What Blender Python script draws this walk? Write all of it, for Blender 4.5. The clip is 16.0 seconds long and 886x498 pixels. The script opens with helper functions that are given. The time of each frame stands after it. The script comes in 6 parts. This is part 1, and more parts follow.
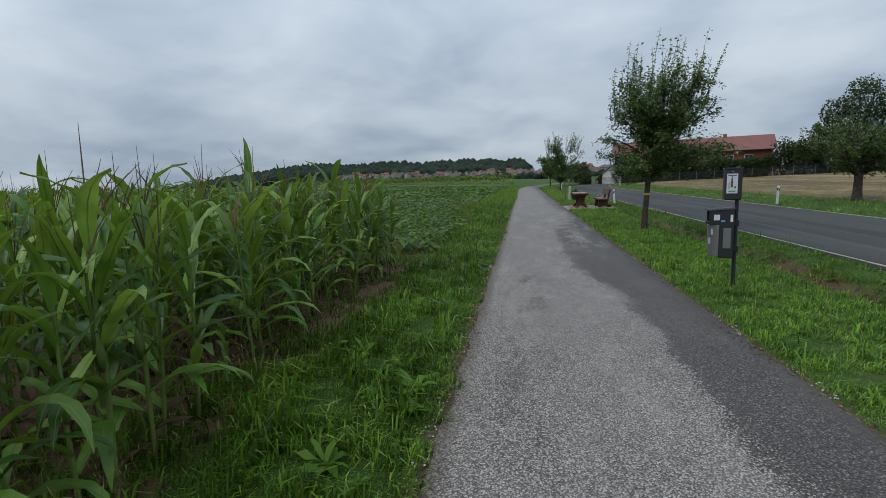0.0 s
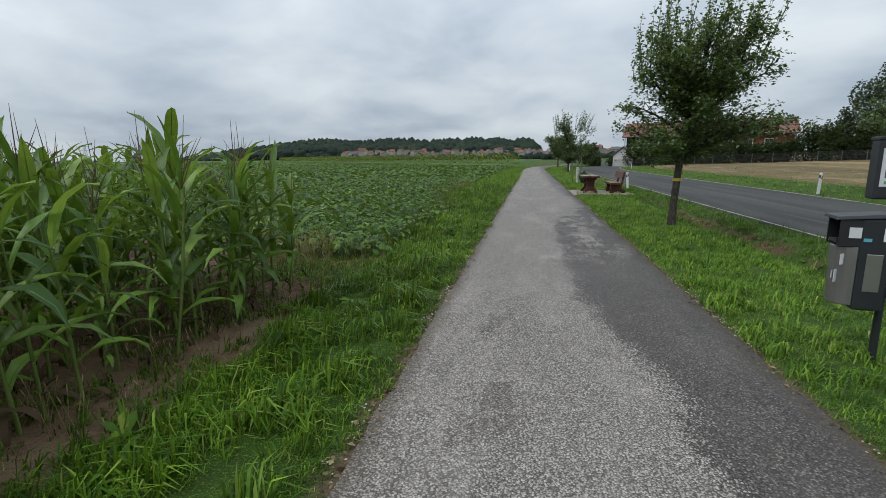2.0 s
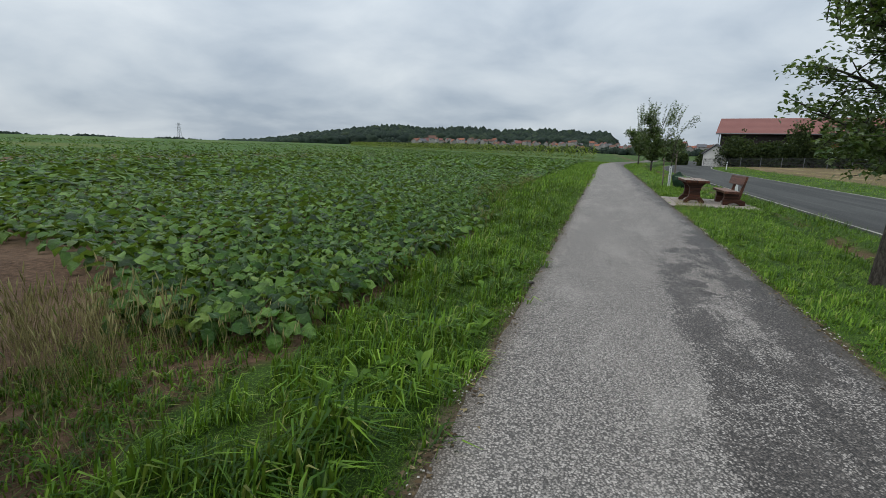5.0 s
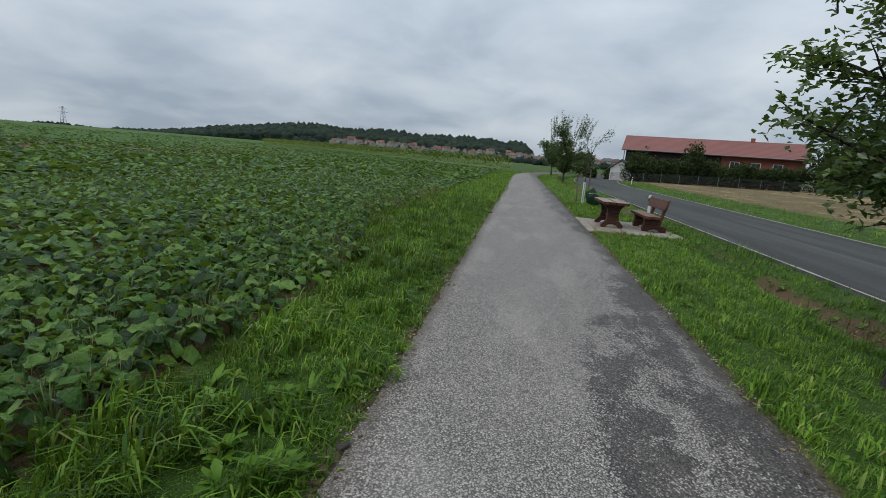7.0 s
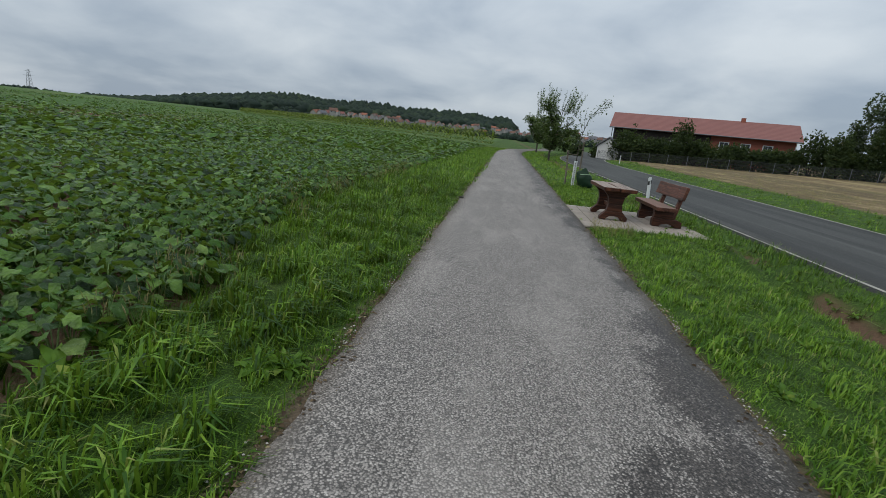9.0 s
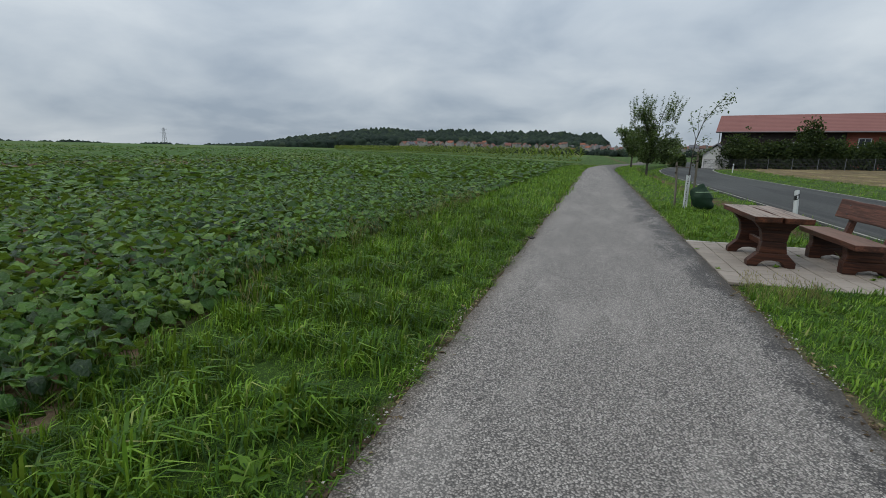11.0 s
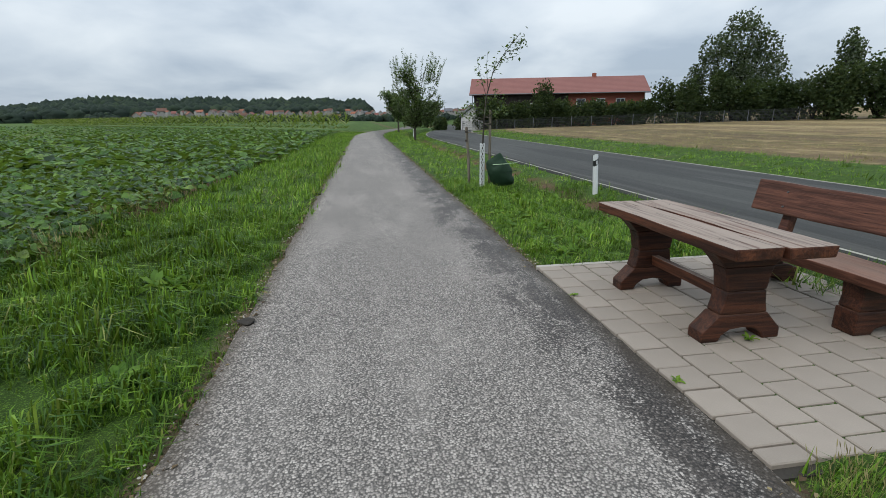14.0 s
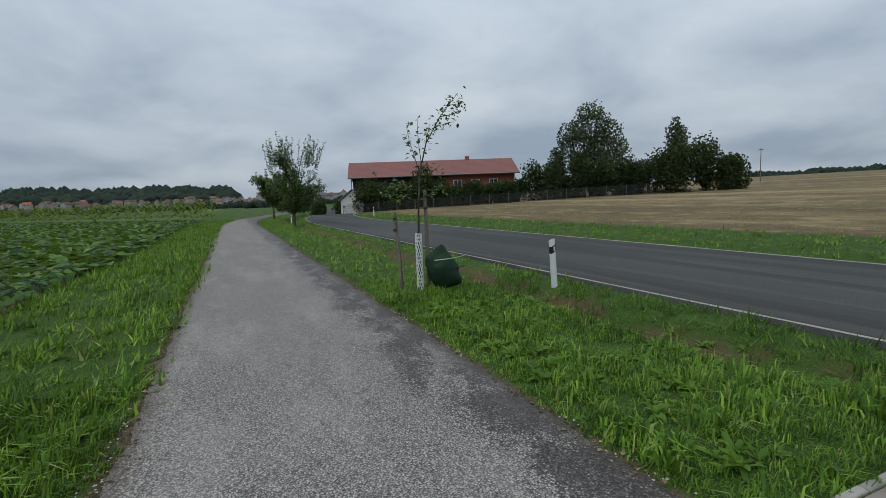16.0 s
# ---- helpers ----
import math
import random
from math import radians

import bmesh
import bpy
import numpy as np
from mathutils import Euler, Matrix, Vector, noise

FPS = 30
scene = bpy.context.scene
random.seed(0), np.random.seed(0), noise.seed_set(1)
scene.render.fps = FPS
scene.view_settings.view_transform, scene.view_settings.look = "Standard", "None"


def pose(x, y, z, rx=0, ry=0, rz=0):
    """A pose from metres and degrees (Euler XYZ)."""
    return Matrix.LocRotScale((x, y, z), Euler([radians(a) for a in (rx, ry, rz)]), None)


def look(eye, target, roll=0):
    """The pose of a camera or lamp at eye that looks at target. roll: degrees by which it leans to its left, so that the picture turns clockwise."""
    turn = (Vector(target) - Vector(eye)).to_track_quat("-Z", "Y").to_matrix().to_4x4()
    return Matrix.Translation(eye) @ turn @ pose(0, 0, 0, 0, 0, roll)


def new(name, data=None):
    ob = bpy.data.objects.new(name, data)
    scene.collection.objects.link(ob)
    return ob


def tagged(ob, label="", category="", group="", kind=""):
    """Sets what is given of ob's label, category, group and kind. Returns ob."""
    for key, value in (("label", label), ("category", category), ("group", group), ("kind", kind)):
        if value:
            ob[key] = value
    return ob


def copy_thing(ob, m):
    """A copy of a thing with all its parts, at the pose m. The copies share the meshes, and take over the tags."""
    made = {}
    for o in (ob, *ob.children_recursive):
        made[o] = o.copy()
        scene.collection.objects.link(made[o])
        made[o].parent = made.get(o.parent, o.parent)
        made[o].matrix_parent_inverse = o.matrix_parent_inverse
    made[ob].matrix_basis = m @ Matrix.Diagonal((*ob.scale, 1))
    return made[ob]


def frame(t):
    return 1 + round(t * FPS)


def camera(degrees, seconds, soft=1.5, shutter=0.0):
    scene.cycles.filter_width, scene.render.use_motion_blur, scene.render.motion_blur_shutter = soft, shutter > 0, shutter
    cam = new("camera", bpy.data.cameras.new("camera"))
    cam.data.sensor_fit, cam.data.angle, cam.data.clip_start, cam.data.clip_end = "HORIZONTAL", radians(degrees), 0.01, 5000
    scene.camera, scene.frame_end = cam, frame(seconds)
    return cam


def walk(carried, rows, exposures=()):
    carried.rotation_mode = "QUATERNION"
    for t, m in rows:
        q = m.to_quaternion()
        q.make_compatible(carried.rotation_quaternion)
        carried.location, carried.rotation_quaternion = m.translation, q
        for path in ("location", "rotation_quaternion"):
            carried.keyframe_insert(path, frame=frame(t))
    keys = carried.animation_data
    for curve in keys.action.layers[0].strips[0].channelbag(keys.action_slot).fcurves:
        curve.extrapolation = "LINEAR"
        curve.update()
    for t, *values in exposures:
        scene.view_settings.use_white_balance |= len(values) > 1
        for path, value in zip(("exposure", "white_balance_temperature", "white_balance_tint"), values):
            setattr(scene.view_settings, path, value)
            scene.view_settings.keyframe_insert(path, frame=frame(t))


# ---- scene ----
# ---------------------------------------------------------------- camera
cam = camera(85.36, 16.0, soft=0.8)
PATH = [
    (0.0, pose(-0.795, 0.014, 1.672, 81.80, 1.97, 9.27)),
    (0.5, pose(-0.854, 0.853, 1.651, 82.80, 0.30, 10.67)),
    (1.0, pose(-0.704, 1.587, 1.668, 81.40, -0.88, 11.45)),
    (1.5, pose(-0.549, 2.377, 1.625, 78.19, -2.35, 11.48)),
    (2.0, pose(-0.433, 3.466, 1.579, 79.31, 0.64, 10.16)),
    (2.5, pose(-0.377, 4.188, 1.584, 76.63, -1.76, 11.17)),
    (3.0, pose(-0.386, 5.101, 1.532, 78.79, -3.83, 13.05)),
    (5.5, pose(-0.718, 8.829, 1.570, 78.41, 0.57, 22.87)),
    (6.0, pose(-0.729, 9.667, 1.634, 82.41, 0.33, 28.70)),
    (6.5, pose(-0.683, 10.512, 1.589, 81.52, -2.07, 19.22)),
    (7.0, pose(-0.549, 11.256, 1.668, 78.92, -4.50, 9.15)),
    (7.5, pose(-0.579, 12.033, 1.619, 81.90, -1.85, 13.31)),
    (8.0, pose(-0.532, 12.841, 1.601, 78.49, -5.40, 5.98)),
    (10.5, pose(-0.293, 16.720, 1.542, 75.56, -3.12, 14.40)),
    (11.0, pose(-0.308, 17.606, 1.548, 78.39, -1.23, 17.50)),
    (11.5, pose(-0.302, 18.475, 1.572, 78.17, -0.50, 19.05)),
    (12.0, pose(-0.325, 19.279, 1.526, 77.60, 0.26, 20.46)),
    (12.5, pose(-0.336, 20.171, 1.530, 74.74, -1.26, 14.97)),
    (13.0, pose(-0.332, 21.005, 1.511, 71.61, -2.08, 4.97)),
    (13.5, pose(-0.290, 21.801, 1.524, 73.23, -0.79, -3.87)),
    (14.0, pose(-0.342, 22.624, 1.535, 74.80, 0.64, -9.10)),
    (14.5, pose(-0.243, 23.525, 1.536, 81.69, 6.35, -24.28)),
    (15.0, pose(-0.397, 24.377, 1.573, 85.89, 8.47, -23.99)),
    (15.5, pose(-0.450, 25.183, 1.544, 84.41, 5.94, -23.92)),
    (16.0, pose(-0.575, 25.976, 1.562, 83.87, 2.41, -23.82)),
]
STOPS = [(0.0, -0.22), (1.0, -0.10), (2.0, 0.04), (2.5, 0.32), (3.0, 0.08), (5.5, -0.05), (6.0, -0.32), (6.5, -0.28), (7.0, -0.15), (8.0, -0.2), (10.5, -0.08), (11.0, -0.22),
         (11.5, -0.2), (12.5, -0.1), (13.0, 0.12), (13.5, 0.24), (14.0, 0.20), (14.5, 0.0), (15.0, -0.50), (15.5, -0.36), (16.0, -0.33)]
WARMTH = [(0.0, 6250), (1.0, 6400), (2.5, 6720), (3.0, 6680), (5.5, 6500), (6.0, 6420), (10.5, 6540), (11.5, 6440), (13.0, 6540), (14.0, 6540), (15.0, 6350), (16.0, 6340)]


def warmth(t):
    for (a, p), (b, q) in zip(WARMTH, WARMTH[1:]):
        if t <= b:
            return p + (q - p) * (t - a) / (b - a)
    return WARMTH[-1][1]


EXPOSURE = [(t, e, warmth(t), 7.6) for t, e in STOPS]
walk(cam, PATH, EXPOSURE)

# ---------------------------------------------------------------- sky and light
SUN_EL, SUN_AZ = 48.0, -130.0        # degrees; azimuth from +y towards +x
world = bpy.data.worlds.new("overcast_sky")
scene.world = world
world.use_nodes = True
wt = world.node_tree
wt.nodes.clear()


def wnode(kind):
    return wt.nodes.new(kind)


def wmath(op, a, b=None):
    nd = wnode("ShaderNodeMath")
    nd.operation = op
    for k, v in enumerate((a, b)):
        if v is None:
            continue
        if isinstance(v, (int, float)):
            nd.inputs[k].default_value = v
        else:
            wt.links.new(v, nd.inputs[k])
    return nd.outputs[0]


def wnoise(vec, scale, detail, rough, dist=0.0):
    nd = wnode("ShaderNodeTexNoise")
    nd.inputs["Scale"].default_value = scale
    nd.inputs["Detail"].default_value = detail
    nd.inputs["Roughness"].default_value = rough
    nd.inputs["Distortion"].default_value = dist
    wt.links.new(vec, nd.inputs["Vector"])
    return nd.outputs["Fac"]


sky = wnode("ShaderNodeTexSky")
sky.sky_type = "NISHITA"
sky.sun_disc = False
sky.sun_elevation = radians(SUN_EL)
sky.sun_rotation = radians(SUN_AZ)
sky_bg = wnode("ShaderNodeBackground")
sky_bg.inputs["Strength"].default_value = 0.05
wt.links.new(sky.outputs[0], sky_bg.inputs["Color"])
coord = wnode("ShaderNodeTexCoord")
sep = wnode("ShaderNodeSeparateXYZ")
wt.links.new(coord.outputs["Generated"], sep.inputs[0])
up = wmath("ADD", wmath("MAXIMUM", sep.outputs[2], 0.0), 0.30)
comb = wnode("ShaderNodeCombineXYZ")
wt.links.new(wmath("DIVIDE", sep.outputs[0], up), comb.inputs[0])
wt.links.new(wmath("DIVIDE", sep.outputs[1], up), comb.inputs[1])
deck = wmath("ADD", wmath("MULTIPLY", wnoise(comb.outputs[0], 1.7, 9.0, 0.50, 0.25), 0.55),
             wmath("MULTIPLY", wnoise(comb.outputs[0], 0.62, 3.0, 0.5), 0.45))
ramp = wnode("ShaderNodeValToRGB")
ramp.color_ramp.elements[0].position = 0.385
ramp.color_ramp.elements[0].color = (0.36, 0.43, 0.53, 1)
ramp.color_ramp.elements[1].position = 0.62
ramp.color_ramp.elements[1].color = (0.67, 0.725, 0.79, 1)
mid = ramp.color_ramp.elements.new(0.5)
mid.color = (0.52, 0.585, 0.67, 1)
wt.links.new(deck, ramp.inputs[0])
cloud_bg = wnode("ShaderNodeBackground")
lift = wnode("ShaderNodeMapRange")
lift.interpolation_type = "SMOOTHSTEP"
wt.links.new(sep.outputs[2], lift.inputs["Value"])
lift.inputs["From Min"].default_value, lift.inputs["From Max"].default_value = -0.1, 1.0
lift.inputs["To Min"].default_value, lift.inputs["To Max"].default_value = 1.0, 2.1
wt.links.new(lift.outputs["Result"], cloud_bg.inputs["Strength"])
wt.links.new(ramp.outputs[0], cloud_bg.inputs["Color"])
blend = wnode("ShaderNodeMixShader")
blend.inputs[0].default_value = 0.88
wt.links.new(sky_bg.outputs[0], blend.inputs[1])
wt.links.new(cloud_bg.outputs[0], blend.inputs[2])
world_out = wnode("ShaderNodeOutputWorld")
wt.links.new(blend.outputs[0], world_out.inputs[0])

sun_data = bpy.data.lights.new("sun", "SUN")
sun_data.energy = 1.25
sun_data.angle = radians(30)
sun_data.color = (1.0, 0.97, 0.92)
sun = new("sun", sun_data)
saz, sel = radians(SUN_AZ), radians(SUN_EL)
sun.matrix_world = look((60 * math.sin(saz) * math.cos(sel), 60 * math.cos(saz) * math.cos(sel), 60 * math.sin(sel)), (0, 0, 0))

# ---------------------------------------------------------------- materials
class Shader:
    """A node material under construction; vectors are in metres."""

    def __init__(self, name):
        self.m = bpy.data.materials.new(name)
        self.m.use_nodes = True
        self.t = self.m.node_tree
        self.t.nodes.clear()
        self.out = self.t.nodes.new("ShaderNodeOutputMaterial")
        self.geo = self.t.nodes.new("ShaderNodeNewGeometry")
        self.tex = self.t.nodes.new("ShaderNodeTexCoord")
        self.pos = self.tex.outputs["Object"]

    def put(self, v, sock):
        if v is None:
            return
        if isinstance(v, bpy.types.NodeSocket):
            self.t.links.new(v, sock)
        elif isinstance(v, (tuple, list)):
            sock.default_value = (*v, 1.0) if len(v) == 3 and sock.type == "RGBA" else v
        else:
            sock.default_value = v

    def noise(self, scale, detail=4.0, rough=0.55, vec=None, dist=0.0):
        nd = self.t.nodes.new("ShaderNodeTexNoise")
        self.put(vec if vec else self.pos, nd.inputs["Vector"])
        nd.inputs["Scale"].default_value = scale
        nd.inputs["Detail"].default_value = detail
        nd.inputs["Roughness"].default_value = rough
        nd.inputs["Distortion"].default_value = dist
        return nd.outputs["Fac"]

    def cells(self, scale, vec=None, feature="F1"):
        nd = self.t.nodes.new("ShaderNodeTexVoronoi")
        nd.feature = feature
        self.put(vec if vec else self.pos, nd.inputs["Vector"])
        nd.inputs["Scale"].default_value = scale
        return nd

    def wave(self, scale, dist, axis="X", vec=None, detail=3.0, dscale=1.0):
        nd = self.t.nodes.new("ShaderNodeTexWave")
        nd.bands_direction = axis
        self.put(vec if vec else self.pos, nd.inputs["Vector"])
        nd.inputs["Scale"].default_value = scale
        nd.inputs["Distortion"].default_value = dist
        nd.inputs["Detail"].default_value = detail
        nd.inputs["Detail Scale"].default_value = dscale
        return nd.outputs["Fac"]

    def stretch(self, sx, sy, sz, vec=None):
        nd = self.t.nodes.new("ShaderNodeMapping")
        self.put(vec if vec else self.pos, nd.inputs["Vector"])
        nd.inputs["Scale"].default_value = (sx, sy, sz)
        return nd.outputs[0]

    def axis(self, k, vec=None):
        nd = self.t.nodes.new("ShaderNodeSeparateXYZ")
        self.put(vec if vec else self.pos, nd.inputs[0])
        return nd.outputs[k]

    def calc(self, op, a, b=0.0, clamp=False):
        nd = self.t.nodes.new("ShaderNodeMath")
        nd.operation = op
        nd.use_clamp = clamp
        self.put(a, nd.inputs[0])
        self.put(b, nd.inputs[1])
        return nd.outputs[0]

    def step(self, v, lo, hi):
        nd = self.t.nodes.new("ShaderNodeMapRange")
        nd.interpolation_type = "SMOOTHSTEP"
        self.put(v, nd.inputs["Value"])
        nd.inputs["From Min"].default_value = lo
        nd.inputs["From Max"].default_value = hi
        return nd.outputs["Result"]

    def ramp(self, v, *stops):
        nd = self.t.nodes.new("ShaderNodeValToRGB")
        e = nd.color_ramp.elements
        e[0].position, e[0].color = stops[0][0], (*stops[0][1], 1)
        e[1].position, e[1].color = stops[-1][0], (*stops[-1][1], 1)
        for p, c in stops[1:-1]:
            e.new(p).color = (*c, 1)
        self.put(v, nd.inputs[0])
        return nd.outputs[0]

    def mix(self, f, a, b, mode="MIX"):
        nd = self.t.nodes.new("ShaderNodeMix")
        nd.data_type = "RGBA"
        nd.blend_type = mode
        self.put(f, nd.inputs[0])
        self.put(a, nd.inputs[6])
        self.put(b, nd.inputs[7])
        return nd.outputs[2]

    def island(self):
        return self.geo.outputs["Random Per Island"]

    def each(self):
        return self.t.nodes.new("ShaderNodeObjectInfo").outputs["Random"]

    def bump(self, h, strength=0.5, dist=0.01):
        nd = self.t.nodes.new("ShaderNodeBump")
        nd.inputs["Strength"].default_value = strength
        nd.inputs["Distance"].default_value = dist
        self.put(h, nd.inputs["Height"])
        return nd.outputs[0]

    def done(self, colour, rough=0.8, normal=None, metal=0.0, thin=0.0, spec=0.5, alpha=None):
        p = self.t.nodes.new("ShaderNodeBsdfPrincipled")
        self.put(colour, p.inputs["Base Color"])
        self.put(rough, p.inputs["Roughness"])
        self.put(metal, p.inputs["Metallic"])
        self.put(normal, p.inputs["Normal"])
        self.put(spec, p.inputs["Specular IOR Level"])
        self.put(alpha, p.inputs["Alpha"])
        last = p.outputs[0]
        if thin:
            tr = self.t.nodes.new("ShaderNodeBsdfTranslucent")
            self.put(self.mix(0.5, colour, (0.30, 0.42, 0.05), "MIX"), tr.inputs["Color"])
            mx = self.t.nodes.new("ShaderNodeMixShader")
            mx.inputs[0].default_value = thin
            self.t.links.new(last, mx.inputs[1])
            self.t.links.new(tr.outputs[0], mx.inputs[2])
            last = mx.outputs[0]
        self.t.links.new(last, self.out.inputs[0])
        return self.m


def mat_ground():
    s = Shader("ground_cover")
    x, y = s.axis(0), s.axis(1)
    rag = s.calc("MULTIPLY", s.calc("SUBTRACT", s.noise(1.3, 5), 0.5), 0.9)
    # turf
    turf = s.mix(s.noise(3.0, 6), (0.012, 0.026, 0.005), (0.050, 0.098, 0.014))
    turf = s.mix(s.step(s.noise(70.0, 5, 0.7), 0.50, 0.66), turf, s.mix(s.noise(2.0, 4), (0.07, 0.15, 0.016), (0.17, 0.28, 0.035)))
    turf = s.mix(s.calc("MULTIPLY", s.step(s.noise(0.55, 4), 0.52, 0.72), 0.5), turf, (0.10, 0.098, 0.034))
    # bare field soil
    clod = s.noise(14.0, 8, 0.7)
    soil = s.ramp(clod, (0.3, (0.036, 0.020, 0.012)), (0.55, (0.130, 0.078, 0.048)), (0.8, (0.24, 0.155, 0.10)))
    soil = s.mix(s.step(s.noise(0.5, 3), 0.42, 0.66), soil, (0.20, 0.130, 0.085))
    edge = s.calc("ADD", s.calc("MULTIPLY", s.step(y, 17.5, 23.0), -1.3), -2.87)
    infield = s.step(s.calc("SUBTRACT", edge, s.calc("ADD", x, rag)), -0.12, 0.12)
    # far crop cover
    crop = s.mix(s.noise(0.9, 6, 0.65), (0.022, 0.055, 0.010), (0.080, 0.150, 0.028))
    crop = s.mix(s.step(s.noise(0.03, 3), 0.45, 0.7), crop, (0.10, 0.125, 0.03))
    far = s.calc("MAXIMUM", s.step(x, -34.0, -46.0), s.step(y, 62.0, 74.0))
    field = s.mix(far, soil, crop)
    col = s.mix(infield, turf, field)
    # thatch and grit along the path's edges
    ax = s.calc("ABSOLUTE", x)
    grit = s.calc("MULTIPLY", s.step(s.calc("ADD", ax, s.calc("MULTIPLY", rag, 0.25)), 1.55, 1.36), s.step(y, 96.0, 80.0))
    col = s.mix(grit, col, s.mix(s.noise(60, 4), (0.045, 0.032, 0.022), (0.20, 0.15, 0.10)))
    # ditch with dry brown weed
    dtch = s.calc("MULTIPLY", s.step(s.calc("ABSOLUTE", s.calc("SUBTRACT", s.calc("ADD", x, s.calc("MULTIPLY", rag, 1.0)), 4.6)), 0.75, 0.25), s.step(s.noise(0.4, 5), 0.42, 0.52))
    col = s.mix(dtch, col, s.mix(s.noise(18, 5), (0.05, 0.032, 0.02), (0.17, 0.10, 0.06)))
    # stubble across the road
    lines = s.wave(1.9, 2.5, "X", s.stretch(1, 0.22, 1), 3, 1.5)
    stub = s.ramp(s.noise(9.0, 7, 0.7), (0.3, (0.11, 0.078, 0.04)), (0.55, (0.25, 0.185, 0.10)), (0.8, (0.38, 0.295, 0.17)))
    stub = s.mix(s.calc("MULTIPLY", lines, 0.35), stub, (0.19, 0.14, 0.075))
    stub = s.mix(s.calc("MULTIPLY", s.step(s.noise(0.11, 6, 0.7), 0.50, 0.66), 0.6), stub, (0.17, 0.175, 0.06))
    stub = s.mix(s.calc("MULTIPLY", s.step(s.noise(1.6, 7, 0.75), 0.5, 0.62), 0.7), stub, (0.12, 0.085, 0.045))
    stub = s.mix(s.calc("MULTIPLY", s.step(s.noise(0.3, 6, 0.7, s.stretch(0.5, 1.0, 1)), 0.48, 0.6), 0.55), stub, (0.36, 0.27, 0.13))
    stub = s.mix(s.calc("MULTIPLY", s.step(s.noise(0.06, 4, 0.6, s.stretch(1, 2.2, 1)), 0.52, 0.6), 0.7), stub, (0.20, 0.145, 0.085))
    swath = s.noise(0.5, 5, 0.65, s.stretch(0.55, 0.05, 1))
    stub = s.mix(s.calc("MULTIPLY", s.step(swath, 0.52, 0.60), 0.5), stub, (0.38, 0.30, 0.165))
    stub = s.mix(s.calc("MULTIPLY", s.step(swath, 0.50, 0.43), 0.8), stub, (0.135, 0.125, 0.055))
    tram = s.noise(0.55, 6, 0.7, s.stretch(1.0, 0.10, 1))
    stub = s.mix(s.calc("MULTIPLY", s.step(tram, 0.50, 0.58), 0.6), stub, (0.115, 0.085, 0.05))
    stub = s.mix(s.calc("MULTIPLY", s.step(s.noise(0.8, 6, 0.7, s.stretch(1.0, 0.2, 1)), 0.54, 0.62), 0.55), stub, (0.125, 0.145, 0.05))
    stub = s.mix(s.calc("MULTIPLY", s.step(s.noise(3.5, 6, 0.75), 0.56, 0.66), 0.6), stub, (0.42, 0.345, 0.215))
    near = s.calc("MULTIPLY", s.step(x, 34.0, 17.0), s.step(s.noise(0.7, 6, 0.7, s.stretch(1.0, 0.12, 1)), 0.38, 0.60))
    stub = s.mix(s.calc("MULTIPLY", near, 0.75), stub, s.mix(s.noise(7, 5, 0.7), (0.075, 0.062, 0.03), (0.20, 0.165, 0.085)))
    stub = s.mix(1.0, stub, (0.84, 0.80, 0.75), "MULTIPLY")
    belt = s.noise(0.20, 3, 0.55, s.stretch(1.0, 0.06, 1))
    stub = s.mix(s.calc("MULTIPLY", s.step(belt, 0.49, 0.60), 0.50), stub, (0.135, 0.095, 0.055))
    stub = s.mix(s.calc("MULTIPLY", s.step(belt, 0.47, 0.38), 0.40), stub, (0.38, 0.30, 0.15))
    litter = s.noise(1.1, 7, 0.75, s.stretch(0.5, 0.3, 1))
    stub = s.mix(s.calc("MULTIPLY", s.step(litter, 0.54, 0.64), 0.65), stub, (0.085, 0.060, 0.036))
    stub = s.mix(s.calc("MULTIPLY", s.step(litter, 0.47, 0.38), 0.55), stub, (0.36, 0.275, 0.145))
    stub = s.mix(s.calc("MULTIPLY", s.step(s.noise(24.0, 5, 0.75), 0.54, 0.66), 0.55), stub, (0.07, 0.05, 0.03))
    away = s.step(s.calc("ADD", x, s.calc("MULTIPLY", rag, 1.6)), 16.1, 16.7)
    col = s.mix(s.calc("MULTIPLY", away, s.step(y, 170.0, 150.0)), col, stub)
    nrm = s.bump(s.calc("ADD", clod, s.noise(60, 3)), 0.7, 0.03)
    return s.done(col, 0.95, nrm, spec=0.2)


